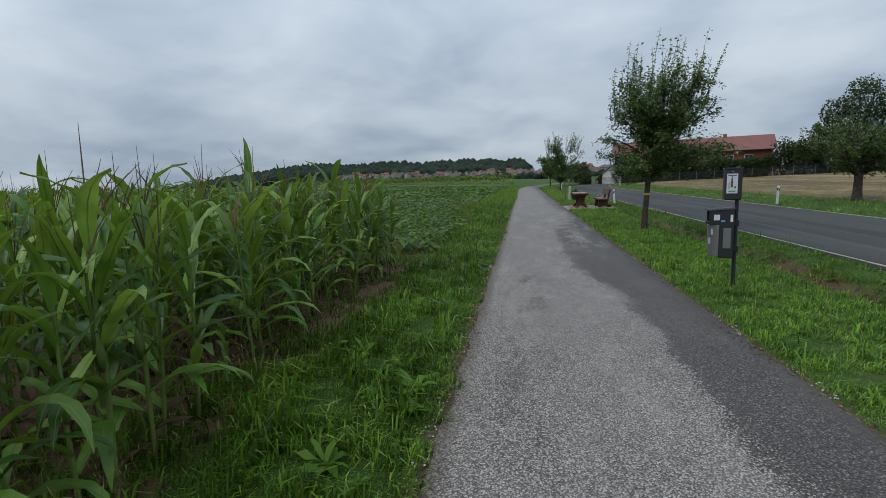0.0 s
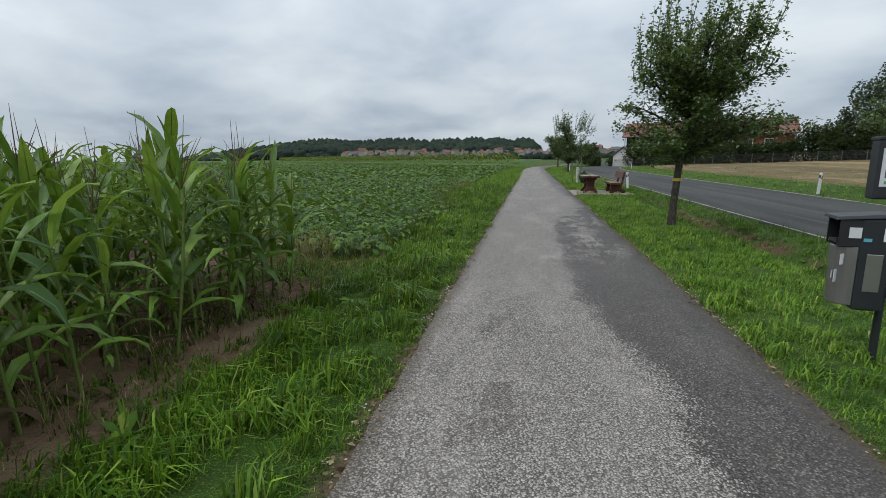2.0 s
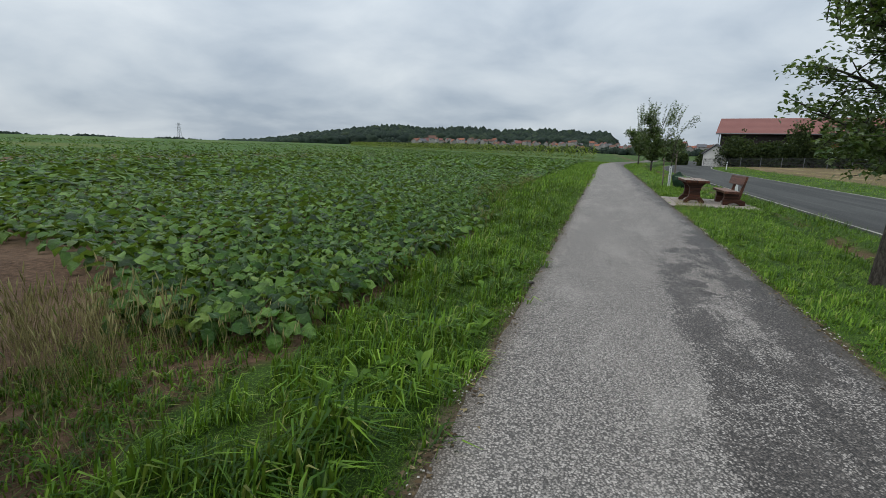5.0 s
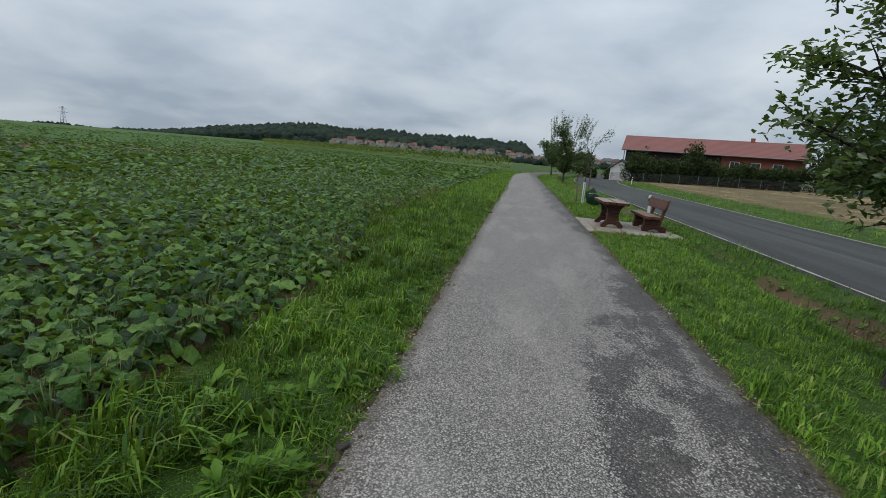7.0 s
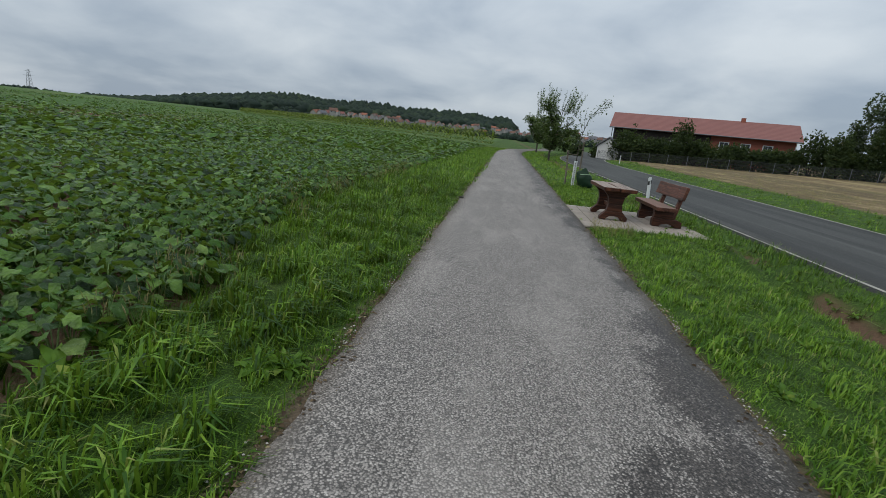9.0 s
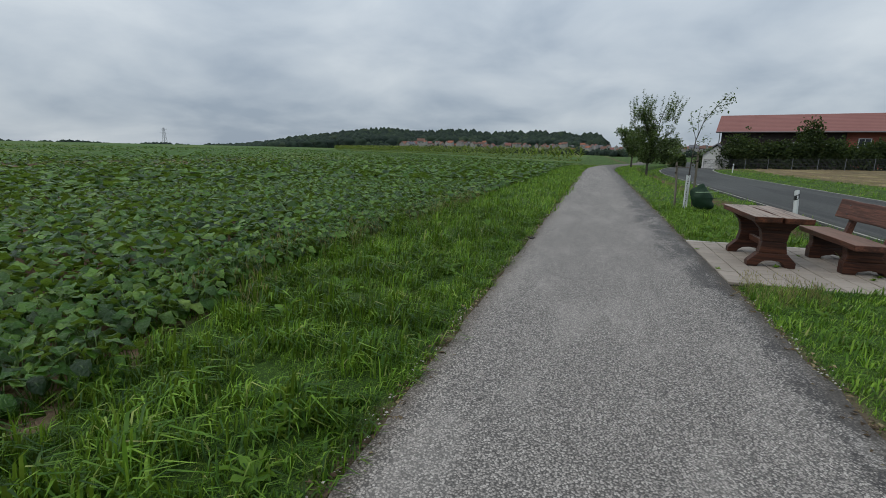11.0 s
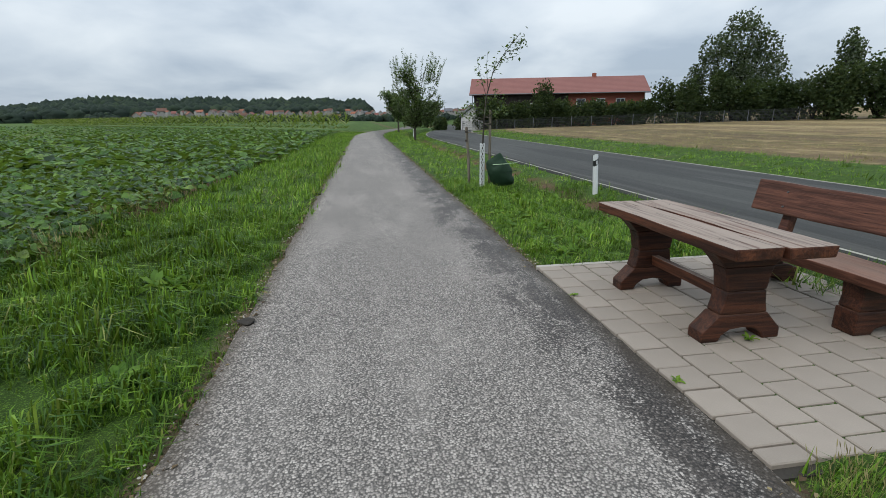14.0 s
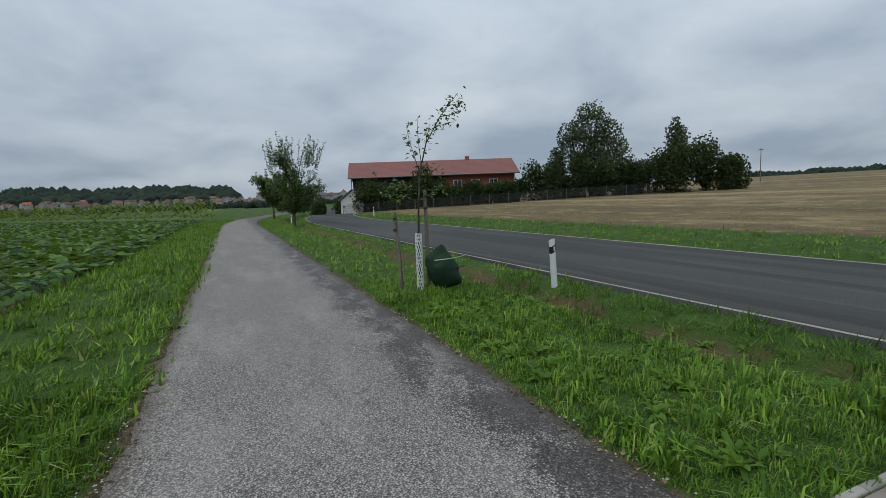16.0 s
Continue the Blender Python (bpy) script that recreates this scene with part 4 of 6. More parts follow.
def build_tree(name, m, label, trunk_h, trunk_r, crown, whips, limbs, leaf_size, leaves_per, leafmat, lean=(0, 0), seed=1, rise=0.45, group="", dens=1.0, whip_len=(0.9, 1.7), off=(0.0, 0.0), low=0.55):
    """A fruit tree: trunk, limbs, side branches, twigs with leaves, and upright shoots on top. crown: rx, ry, rz, centre z."""
    random.seed(seed)
    np.random.seed(seed)
    t = empty(name, m, label, "tree", group)
    rx, ry, rz, cz = crown
    wood, spots = [], []
    top = Vector((lean[0], lean[1], trunk_h))
    tr = [Vector((0, 0, -0.25)), Vector((0.0, 0.0, 0.02)), Vector((lean[0] * 0.2, lean[1] * 0.2, trunk_h * 0.35)), Vector((lean[0] * 0.6, lean[1] * 0.6, trunk_h * 0.7)), top]
    wood.append(tube(tr, [trunk_r * 1.5, trunk_r * 1.25, trunk_r, trunk_r * 0.93, trunk_r * 0.95], 10))
    lead = curve_points(top, (off[0] * 0.4 + 0.05, off[1] * 0.4, 1), cz + rz * 0.75 - trunk_h, Vector((0, 0, 0.2)), 6)
    wood.append(tube(lead, [trunk_r * 0.8 * (1 - 0.17 * k) for k in range(6)], 7))
    tips = []
    for k in range(limbs):
        a = 2 * math.pi * (k * 0.381966 + random.uniform(-0.05, 0.05))
        h = random.random()
        start = top.lerp(lead[3], h * 0.9) if h > 0.25 else top - Vector((0, 0, random.uniform(0, 0.12) * trunk_h))
        goal = Vector((off[0], off[1], 0)) + Vector((rx * math.cos(a) * random.uniform(0.75, 1.0) * (1 - 0.35 * h), ry * math.sin(a) * random.uniform(0.75, 1.0) * (1 - 0.35 * h), cz - rz * low + h * rz * (0.8 + low)))
        d = goal - start
        pts = curve_points(start, d + Vector((0, 0, d.length * rise)), d.length * 1.08, Vector((0, 0, -0.5 * rise)), 6)
        wood.append(tube(pts, [trunk_r * 0.5 * (1 - 0.16 * q) for q in range(6)], 6))
        for q in range(1, 6):
            for _ in range(3):
                o = pts[q].lerp(pts[q - 1], random.random())
                dd = (pts[q] - pts[q - 1]).normalized() + Vector((random.uniform(-1, 1), random.uniform(-1, 1), random.uniform(-0.7, 0.9)))
                ln = random.uniform(0.35, 0.8) * rx * 0.42
                sub = curve_points(o, dd, ln, Vector((0, 0, -0.15)), 4)
                wood.append(tube(sub, [trunk_r * 0.14, trunk_r * 0.11, trunk_r * 0.08, trunk_r * 0.04], 4, False))
                tips += sub[1:]
        tips += pts[3:]
    for p in tips:
        e = Vector(((p.x - off[0]) / rx, (p.y - off[1]) / ry, (p.z - cz) / rz)).length
        if random.random() > dens:
            continue
        for _ in range(random.choice((2, 3))):
            d = Vector((random.uniform(-1, 1), random.uniform(-1, 1), random.uniform(-0.7, 0.8)))
            tw = curve_points(p, d, random.uniform(0.18, 0.45) * (1.0 if e < 1 else 0.7), Vector((0, 0, -0.2)), 3)
            for q in range(leaves_per):
                s = tw[0].lerp(tw[2], (q + random.random()) / leaves_per)
                spots.append(s + Vector((random.gauss(0, 0.035), random.gauss(0, 0.035), random.gauss(0, 0.035))))
    for k in range(whips):
        a, r = random.uniform(0, 6.28), math.sqrt(random.random()) * 0.8
        z = cz + rz * 0.55 * math.sqrt(max(0.05, 1 - r * r))
        o = Vector((off[0] + rx * r * math.cos(a), off[1] + ry * r * math.sin(a), z))
        out = Vector((0.28 * math.cos(a) * r + 0.06, 0.28 * math.sin(a) * r, 1))
        w = curve_points(o, out, random.uniform(*whip_len) * (1.15 - 0.45 * r), Vector((0.10, 0, 0.05)), 6)
        wood.append(tube(w, [trunk_r * 0.11, trunk_r * 0.09, trunk_r * 0.075, trunk_r * 0.06, trunk_r * 0.045, trunk_r * 0.03], 4, False))
        for q in range(16):
            f = q / 16 * 5
            s = w[int(f)].lerp(w[min(5, int(f) + 1)], f - int(f))
            for _ in range(3):
                spots.append(s + Vector((random.gauss(0, 0.03), random.gauss(0, 0.03), random.gauss(0, 0.03))))
    v, f = merge(wood)
    part("trunk_and_limbs", make_mesh("trunk_and_limbs", v, f, [BARK], smooth=True), t)
    heap = Heap()
    heap.add(LEAF, leaf_stack(spots, leaf_size))
    part("foliage", heap.mesh("foliage", [leafmat]), t)
    return t


apple = build_tree("apple_tree", pose(2.97, 15.87, ground_z(2.97, 15.87)), "young apple tree in full leaf with a yellow trunk ribbon",
                   1.7, 0.085, (1.9, 1.5, 1.75, 2.85), 84, 36, 0.088, 10, APPLE, (0.09, -0.02), 5, whip_len=(0.9, 2.3), off=(0.42, 0.15), low=0.60, dens=0.68, rise=0.36)
v, f = tube([(0.050, -0.011, 1.08), (0.052, -0.012, 1.15)], [0.094, 0.093], 12, False)
part("ribbon", make_mesh("ribbon", v, f, [YELLOW]), apple, None, "yellow ribbon tied round the trunk")
build_tree("apple_tree", pose(4.5, 70.0, ground_z(4.5, 70.0)) , "upright apple tree on the grass verge", 1.4, 0.12, (3.0, 2.6, 3.0, 4.2), 46, 18, 0.17, 6, APPLE, (0, 0), 8, 0.75, "verge trees", 0.85, (1.6, 3.0), off=(0.3, 0.0))
build_tree("apple_tree", pose(3.9, 84.0, ground_z(3.9, 84.0)), "bushy apple tree on the grass verge", 1.3, 0.11, (2.7, 2.4, 1.9, 3.2), 8, 13, 0.22, 7, APPLE, (0, 0), 9, 0.5, "verge trees", 1.0)
build_tree("apple_tree", pose(16.2, 28.0, ground_z(16.2, 28.0)), "broad old apple tree at the edge of the stubble", 1.4, 0.2, (2.9, 2.5, 1.4, 2.55), 10, 17, 0.12, 8, APPLE, (0, 0), 12, 0.4, "", 0.85)
random.seed(3)
np.random.seed(3)


# ---------------------------------------------------------------- staked sapling with watering bag
def build_sapling():
    gx, gy = 2.36, 33.75
    g = ground_z(gx, gy)
    t = empty("sapling", pose(gx, gy, g), "thin young tree in a white mesh guard, bent by wind", "tree")
    tr = [Vector(p) for p in ((0, 0, -0.2), (0.0, 0, 0.8), (0.03, 0, 1.5), (0.08, 0, 2.05), (0.22, 0, 2.55), (0.5, 0, 3.0), (0.86, 0, 3.42))]
    wood = [tube(tr, [0.022, 0.02, 0.017, 0.014, 0.011, 0.008, 0.004], 7)]
    spots = []
    arms = [((0.04, 0, 1.55), (-0.75, -0.2, 0.25), 0.7, 46), ((0.04, 0, 1.6), (0.8, 0.2, 0.35), 0.62, 40), ((0.05, 0, 1.75), (-0.5, 0.4, 0.2), 0.5, 30), ((0.06, 0, 1.9), (0.7, -0.3, 0.5), 0.45, 22),
            ((0.08, 0, 2.05), (-0.3, 0, 1.0), 0.85, 34), ((0.12, 0, 2.2), (-0.12, 0.1, 1.0), 0.8, 12), ((0.22, 0, 2.55), (0.2, 0.1, 1.0), 0.35, 12), ((0.5, 0, 3.0), (1.0, 0, 0.25), 0.4, 24), ((0.35, 0, 2.8), (1, 0.1, 0.5), 0.45, 18), ((0.65, 0, 3.2), (1.0, 0, 0.1), 0.3, 18)]
    for a, d, ln, k in arms:
        w = curve_points(a, d, ln, Vector((0.1, 0, 0.1)), 4)
        wood.append(tube(w, [0.008, 0.006, 0.005, 0.003], 5, False))
        for _ in range(k):
            f = 1 + random.random() * 2
            s = w[int(f)].lerp(w[min(3, int(f) + 1)], f - int(f))
            spots.append(s + Vector((random.gauss(0, 0.05), random.gauss(0, 0.05), random.gauss(0, 0.05))))
    for _ in range(70):
        f = 3.6 + random.random() * 2.35
        s = tr[int(f)].lerp(tr[min(6, int(f) + 1)], f - int(f))
        spots.append(s + Vector((random.gauss(0, 0.05), random.gauss(0, 0.05), random.gauss(0, 0.05))))
    v, f = merge(wood)
    part("stem", make_mesh("stem", v, f, [BARK], smooth=True), t)
    heap = Heap()
    heap.add(LEAF, leaf_stack(spots, 0.085))
    part("foliage", heap.mesh("foliage", [APPLE]), t)
    # guard of crossing strips
    strips = []
    for k in range(9):
        for sgn in (1, -1):
            pts = [Vector((0.055 * math.cos(2 * math.pi * k / 9 + sgn * q * 0.42), 0.055 * math.sin(2 * math.pi * k / 9 + sgn * q * 0.42), 0.0 + 1.02 * q / 13)) for q in range(14)]
            strips.append(tube(pts, [0.0055] * 14, 4, False))
    v, f = merge(strips)
    part("trunk_guard", make_mesh("trunk_guard", v, f, [WHITE]), t, None, "white plastic mesh guard")
    for dx, dy, h, lean in ((-0.24, 0.28, 1.38, -0.08), (0.22, 0.16, 1.78, 0.0)):
        sx, sy = gx + dx, gy + dy
        s = empty("tree_stake", pose(sx, sy, ground_z(sx, sy)), "grey weathered wooden stake beside the sapling", "stake", "tree stakes")
        v, f = tube([(0, 0, -0.3), (lean * 0.4, 0, h * 0.5), (lean, 0, h - 0.03), (lean, 0, h)], [0.034, 0.033, 0.032, 0.024], 9)
        part("pole", make_mesh("pole", v, f, [STAKE], smooth=False), s)
        for z in (h - 0.14, h - 0.34):
            v, f = tube([(lean, 0, z), (lean, 0, z + 0.045)], [0.037, 0.037], 9, False)
            part("tie_wrap", make_mesh("tie_wrap", v, f, [BARK]), s)
    r = empty("tree_tie", pose(gx, gy, g), "brown rope tying the sapling to its stakes", "rope")
    for pts in (((-0.31, 0.28, 1.27), (-0.15, 0.15, 1.255), (0.03, 0.0, 1.26)), ((0.22, 0.16, 1.46), (0.12, 0.08, 1.455), (0.03, 0.0, 1.46)), ((0.22, 0.16, 1.60), (0.1, 0.05, 1.60), (0.03, 0.0, 1.60))):
        v, f = tube(pts, [0.011] * 3, 6)
        part("rope", make_mesh("rope", v, f, [STAKE]), r)
    # watering bag: slumped sack with straps
    b = empty("watering_bag", pose(gx + 0.38, gy - 0.05, g + 0.03, 0, 16, 8) @ Matrix.Scale(1.18, 4), "dark green plastic watering bag leaning on the sapling", "watering bag")
    nu, nv, verts, faces = 28, 16, [], []
    for j in range(nv + 1):
        z = j / nv
        for i in range(nu):
            a = 2 * math.pi * i / nu
            prof = math.sin(math.pi * min(1, 0.06 + 0.90 * z)) ** 0.75
            wx, wy = 0.37 * prof * (1.0 - 0.30 * z), 0.17 * prof * (1.15 - 0.6 * z)
            p = Vector((wx * math.cos(a) - 0.10 * z, wy * math.sin(a), 0.60 * z - 0.07 * math.cos(a) * z))
            k = 1 + 0.34 * noise.noise(Vector((p.x * 5, p.y * 5, p.z * 5 + 4))) + 0.12 * noise.noise(Vector((p.x * 14, p.y * 14, p.z * 14)))
            verts.append(Vector((p.x * k, p.y * k, p.z * (1 + 0.05 * math.cos(a)))))
    for j in range(nv):
        for i in range(nu):
            faces.append((j * nu + i, j * nu + (i + 1) % nu, (j + 1) * nu + (i + 1) % nu, (j + 1) * nu + i))
    faces += [tuple(range(nu))[::-1], tuple(nv * nu + i for i in range(nu))]
    part("sack", make_mesh("sack", verts, faces, [BAGMAT], smooth=True), b)
    for z in (0.30, 0.47):
        pts = [Vector((x, -0.165 * math.sqrt(max(0.02, 1 - (x / 0.31) ** 2)), z + 0.35 * x)) for x in (-0.27, -0.18, -0.06, 0.06, 0.18, 0.27)]
        v = [p + Vector((0, 0, dz)) for p in pts for dz in (-0.007, 0.007)]
        f = [(2 * k, 2 * k + 2, 2 * k + 3, 2 * k + 1) for k in range(5)]
        part("strap", make_mesh("strap", v, f, [STRAP if z > 0.4 else BAGMAT]), b)


build_sapling()

# ---------------------------------------------------------------- farm buildings across the road
def gable(name, x0, x1, y0, y1, z0, eave, ridge, wallmat, parent, along="x"):
    """Walls of a gabled building, local coordinates, ridge along x."""
    ym = (y0 + y1) / 2
    v = [Vector(p) for p in ((x0, y0, z0), (x1, y0, z0), (x1, y1, z0), (x0, y1, z0), (x0, y0, eave), (x1, y0, eave), (x1, y1, eave), (x0, y1, eave), (x0, ym, ridge), (x1, ym, ridge))]
    f = [(0, 1, 5, 4), (2, 3, 7, 6), (1, 2, 6, 9, 5), (3, 0, 4, 8, 7), (4, 5, 9, 8), (6, 7, 8, 9), (3, 2, 1, 0)]
    return part(name, make_mesh(name, v, f, [wallmat]), parent)


def roof(name, x0, x1, y0, y1, eave, ridge, over, mat, parent, thick=0.18):
    ym = (y0 + y1) / 2
    slope = (ridge - eave) / (ym - y0)
    parts = []
    for s, ye in ((-1, y0 - over), (1, y1 + over)):
        ze = eave - slope * over
        a = [Vector(p) for p in ((x0 - over, ye, ze + 0.05), (x1 + over, ye, ze + 0.05), (x1 + over, ym, ridge + 0.05), (x0 - over, ym, ridge + 0.05))]
        b = [p + Vector((0, 0, thick)) for p in a]
        parts.append((a + b, [(0, 1, 2, 3)[::-1], (4, 5, 6, 7), (0, 1, 5, 4), (1, 2, 6, 5), (2, 3, 7, 6), (3, 0, 4, 7)]))
    v, f = merge(parts)
    return part(name, make_mesh(name, v, f, [mat]), parent)


def window(x, z, w, h, y, parent):
    v, f = block(x - w / 2 - 0.1, x + w / 2 + 0.1, y - 0.06, y + 0.02, z - h / 2 - 0.1, z + h / 2 + 0.1)
    win = part("window", make_mesh("window", v, f, [WHITE]), parent)
    for sx in (-1, 1):
        v, f = block(x + sx * w / 4 - w / 4 + 0.03, x + sx * w / 4 + w / 4 - 0.03, y - 0.08, y - 0.05, z - h / 2, z + h / 2)
        part("pane", make_mesh("pane", v, f, [GLASS]), win)


def build_barn():
    # front line from (17, 102.5) to (42, 95)
    ang = math.degrees(math.atan2(95 - 102.5, 42 - 17))
    g = ground_z(17, 102.5) + 0.25
    b = empty("barn", pose(17, 102.5, g, 0, 0, ang), "long dark timber barn with red tiled roof and red wing", "barn")
    gable("wall", 0.6, 15.5, 0, 8.5, -0.5, 5.3, 7.6, BARNWOOD, b)
    gable("wing_wall", 15.5, 27.0, 0.25, 8.25, -0.5, 5.2, 7.5, REDWALL, b)
    roof("roof", 0.6, 27.0, 0, 8.5, 5.45, 7.75, 0.75, ROOFRED, b)
    for k in range(27):
        v, f = block(0.7 + k * 0.55, 0.75 + k * 0.55, -0.03, 0.0, 0.0, 5.2)
        part("batten", make_mesh("batten", v, f, [BARNWOOD]), b)
    for x, z, w, h in ((3.0, 3.6, 0.9, 1.2), (11.0, 3.4, 2.6, 0.7), (14.2, 3.4, 1.4, 0.7)):
        window(x, z, w, h, 0.0, b)
    for x in (17.5, 20.5, 23.5):
        window(x, 3.7, 1.2, 1.2, 0.25, b)
    v = [Vector(p) for x in (27.02, 27.14) for p in ((x, 0.25, -0.5), (x, 8.25, -0.5), (x, 8.25, 5.2), (x, 4.25, 7.5), (x, 0.25, 5.2))]
    part("gable_face", make_mesh("gable_face", v, [(0, 1, 2, 3, 4), (9, 8, 7, 6, 5)] + [(k, 5 + k, 5 + (k + 1) % 5, (k + 1) % 5) for k in range(5)], [LIMEWASH]), b)
    v, f = block(19.6, 20.2, 3.9, 4.6, 7.3, 8.5)
    part("chimney", make_mesh("chimney", v, f, [REDWALL]), b)
    v, f = merge([tube([(x, -0.75, 5.25), (x, -0.72, 0)], [0.07, 0.07], 6) for x in (0.4,)] + [tube([(-0.1, -0.82, 5.22), (27.6, -0.82, 5.22)], [0.08, 0.08], 6)])
    part("gutter", make_mesh("gutter", v, f, [GALV]), b)
    h = empty("shed", pose(19.6, 101.4, ground_z(17.5, 101.4) - 0.1, 0, 0, 90 + ang), "small white plastered shed with dark gabled roof", "shed")
    gable("wall", -4.4, -1.4, 0.5, 3.9, -0.6, 2.2, 3.5, LIMEWASH, h)
    roof("roof", -4.4, -1.4, 0.5, 3.9, 2.25, 3.6, 0.3, ROOFGREY, h)


build_barn()


def build_fence():
    a, b = Vector((14.5, 96.5, 0)), Vector((54.0, 74.0, 0))
    n = 17
    fence = empty("fence", pose(0, 0, 0), "dark net fence on thin posts along the stubble", "fence")
    pm = make_mesh("post", *tube([(0, 0, -0.3), (0, 0, 1.45)], [0.045, 0.04], 6), [GALV])
    wires, net = [], []
    ends = []
    for k in range(n + 1):
        p = a.lerp(b, k / n)
        p.z = ground_z(p.x, p.y)
        ends.append(p)
        part("post", pm, fence, Matrix.Translation(p))
    for p, q in zip(ends, ends[1:]):
        for h in (0.1, 0.45, 0.8, 1.15, 1.38):
            wires.append(tube([p + Vector((0, 0, h)), q + Vector((0, 0, h))], [0.012, 0.012], 3, False))
        for j in range(22):
            o = p.lerp(q, j / 22)
            net.append(tube([o + Vector((0, 0, 0.05)), o + Vector((0, 0, 1.38))], [0.016, 0.016], 3, False))
    v, f = merge(wires + net)
    part("net", make_mesh("net", v, f, [MESHGREY]), fence)


build_fence()

# ---------------------------------------------------------------- shrubs and tall trees behind the fence
CLUMP = template([(0, 0, 0), (0.5, 0.35, 0.18), (0.15, 1, -0.1), (-0.45, 0.5, 0.12), (0.1, 0.5, 0.5), (-0.3, 0.2, -0.4), (0.4, 0.7, -0.35)], [(0, 1, 2), (0, 2, 3), (4, 5, 6)])


def crown_spots(lobes, count, shell=0.55):
    """Leaf places spread through a set of lumpy lobes (x, y, z, rx, rz)."""
    out = []
    vol = [l[3] * l[3] * l[4] for l in lobes]
    for l, w in zip(lobes, vol):
        k = int(count * w / sum(vol))
        d = np.random.normal(size=(k, 3))
        d /= np.linalg.norm(d, axis=1)[:, None]
        r = 1 - shell * np.random.random(k) ** 1.5
        lump = np.array([1 + 0.42 * noise.noise(Vector((q[0] * 2.2 + l[0], q[1] * 2.2 + l[1], q[2] * 2.2 + l[2]))) for q in d])
        out.append(np.stack([l[0] + d[:, 0] * l[3] * r * lump, l[1] + d[:, 1] * l[3] * r * lump, l[2] + d[:, 2] * l[4] * r * lump], 1))
    return np.concatenate(out)


def bush(name, m, label, category, lobes, count, size, mat, stem=0.12, group=""):
    t = empty(name, m, label, category, group)
    wood = []
    for l in lobes:
        wood.append(tube(curve_points((0, 0, -0.3), (l[0], l[1], max(0.6, l[2])), Vector((l[0], l[1], l[2] + 0.2)).length, Vector((0, 0, 0.1)), 5), [stem, stem * 0.8, stem * 0.6, stem * 0.4, stem * 0.2], 6))
    v, f = merge(wood)
    part("stems", make_mesh("stems", v, f, [STEMDARK], smooth=True), t)
    p = crown_spots(lobes, count)
    p[:, 2] = np.maximum(p[:, 2], 0.15)
    n = len(p)
    heap = Heap()
    heap.add(CLUMP, transforms(p[:, 0], p[:, 1], p[:, 2], np.random.uniform(0, 6.28, n), size * np.random.uniform(0.6, 1.4, n), np.random.uniform(-1.0, 1.2, n), np.random.uniform(0, 6.28, n)))
    part("foliage", heap.mesh("foliage", [mat]), t)
    return t


def lobes_for(rx, h, k):
    out = []
    for _ in range(k):
        a, r = random.uniform(0, 6.28), random.uniform(0.15, 0.62) * rx
        z = random.uniform(0.35, 0.8) * h
        out.append((r * math.cos(a), r * math.sin(a), z, rx * random.uniform(0.36, 0.6), min(z, h - z) * random.uniform(0.7, 1.1) + 0.12 * h))
    return out


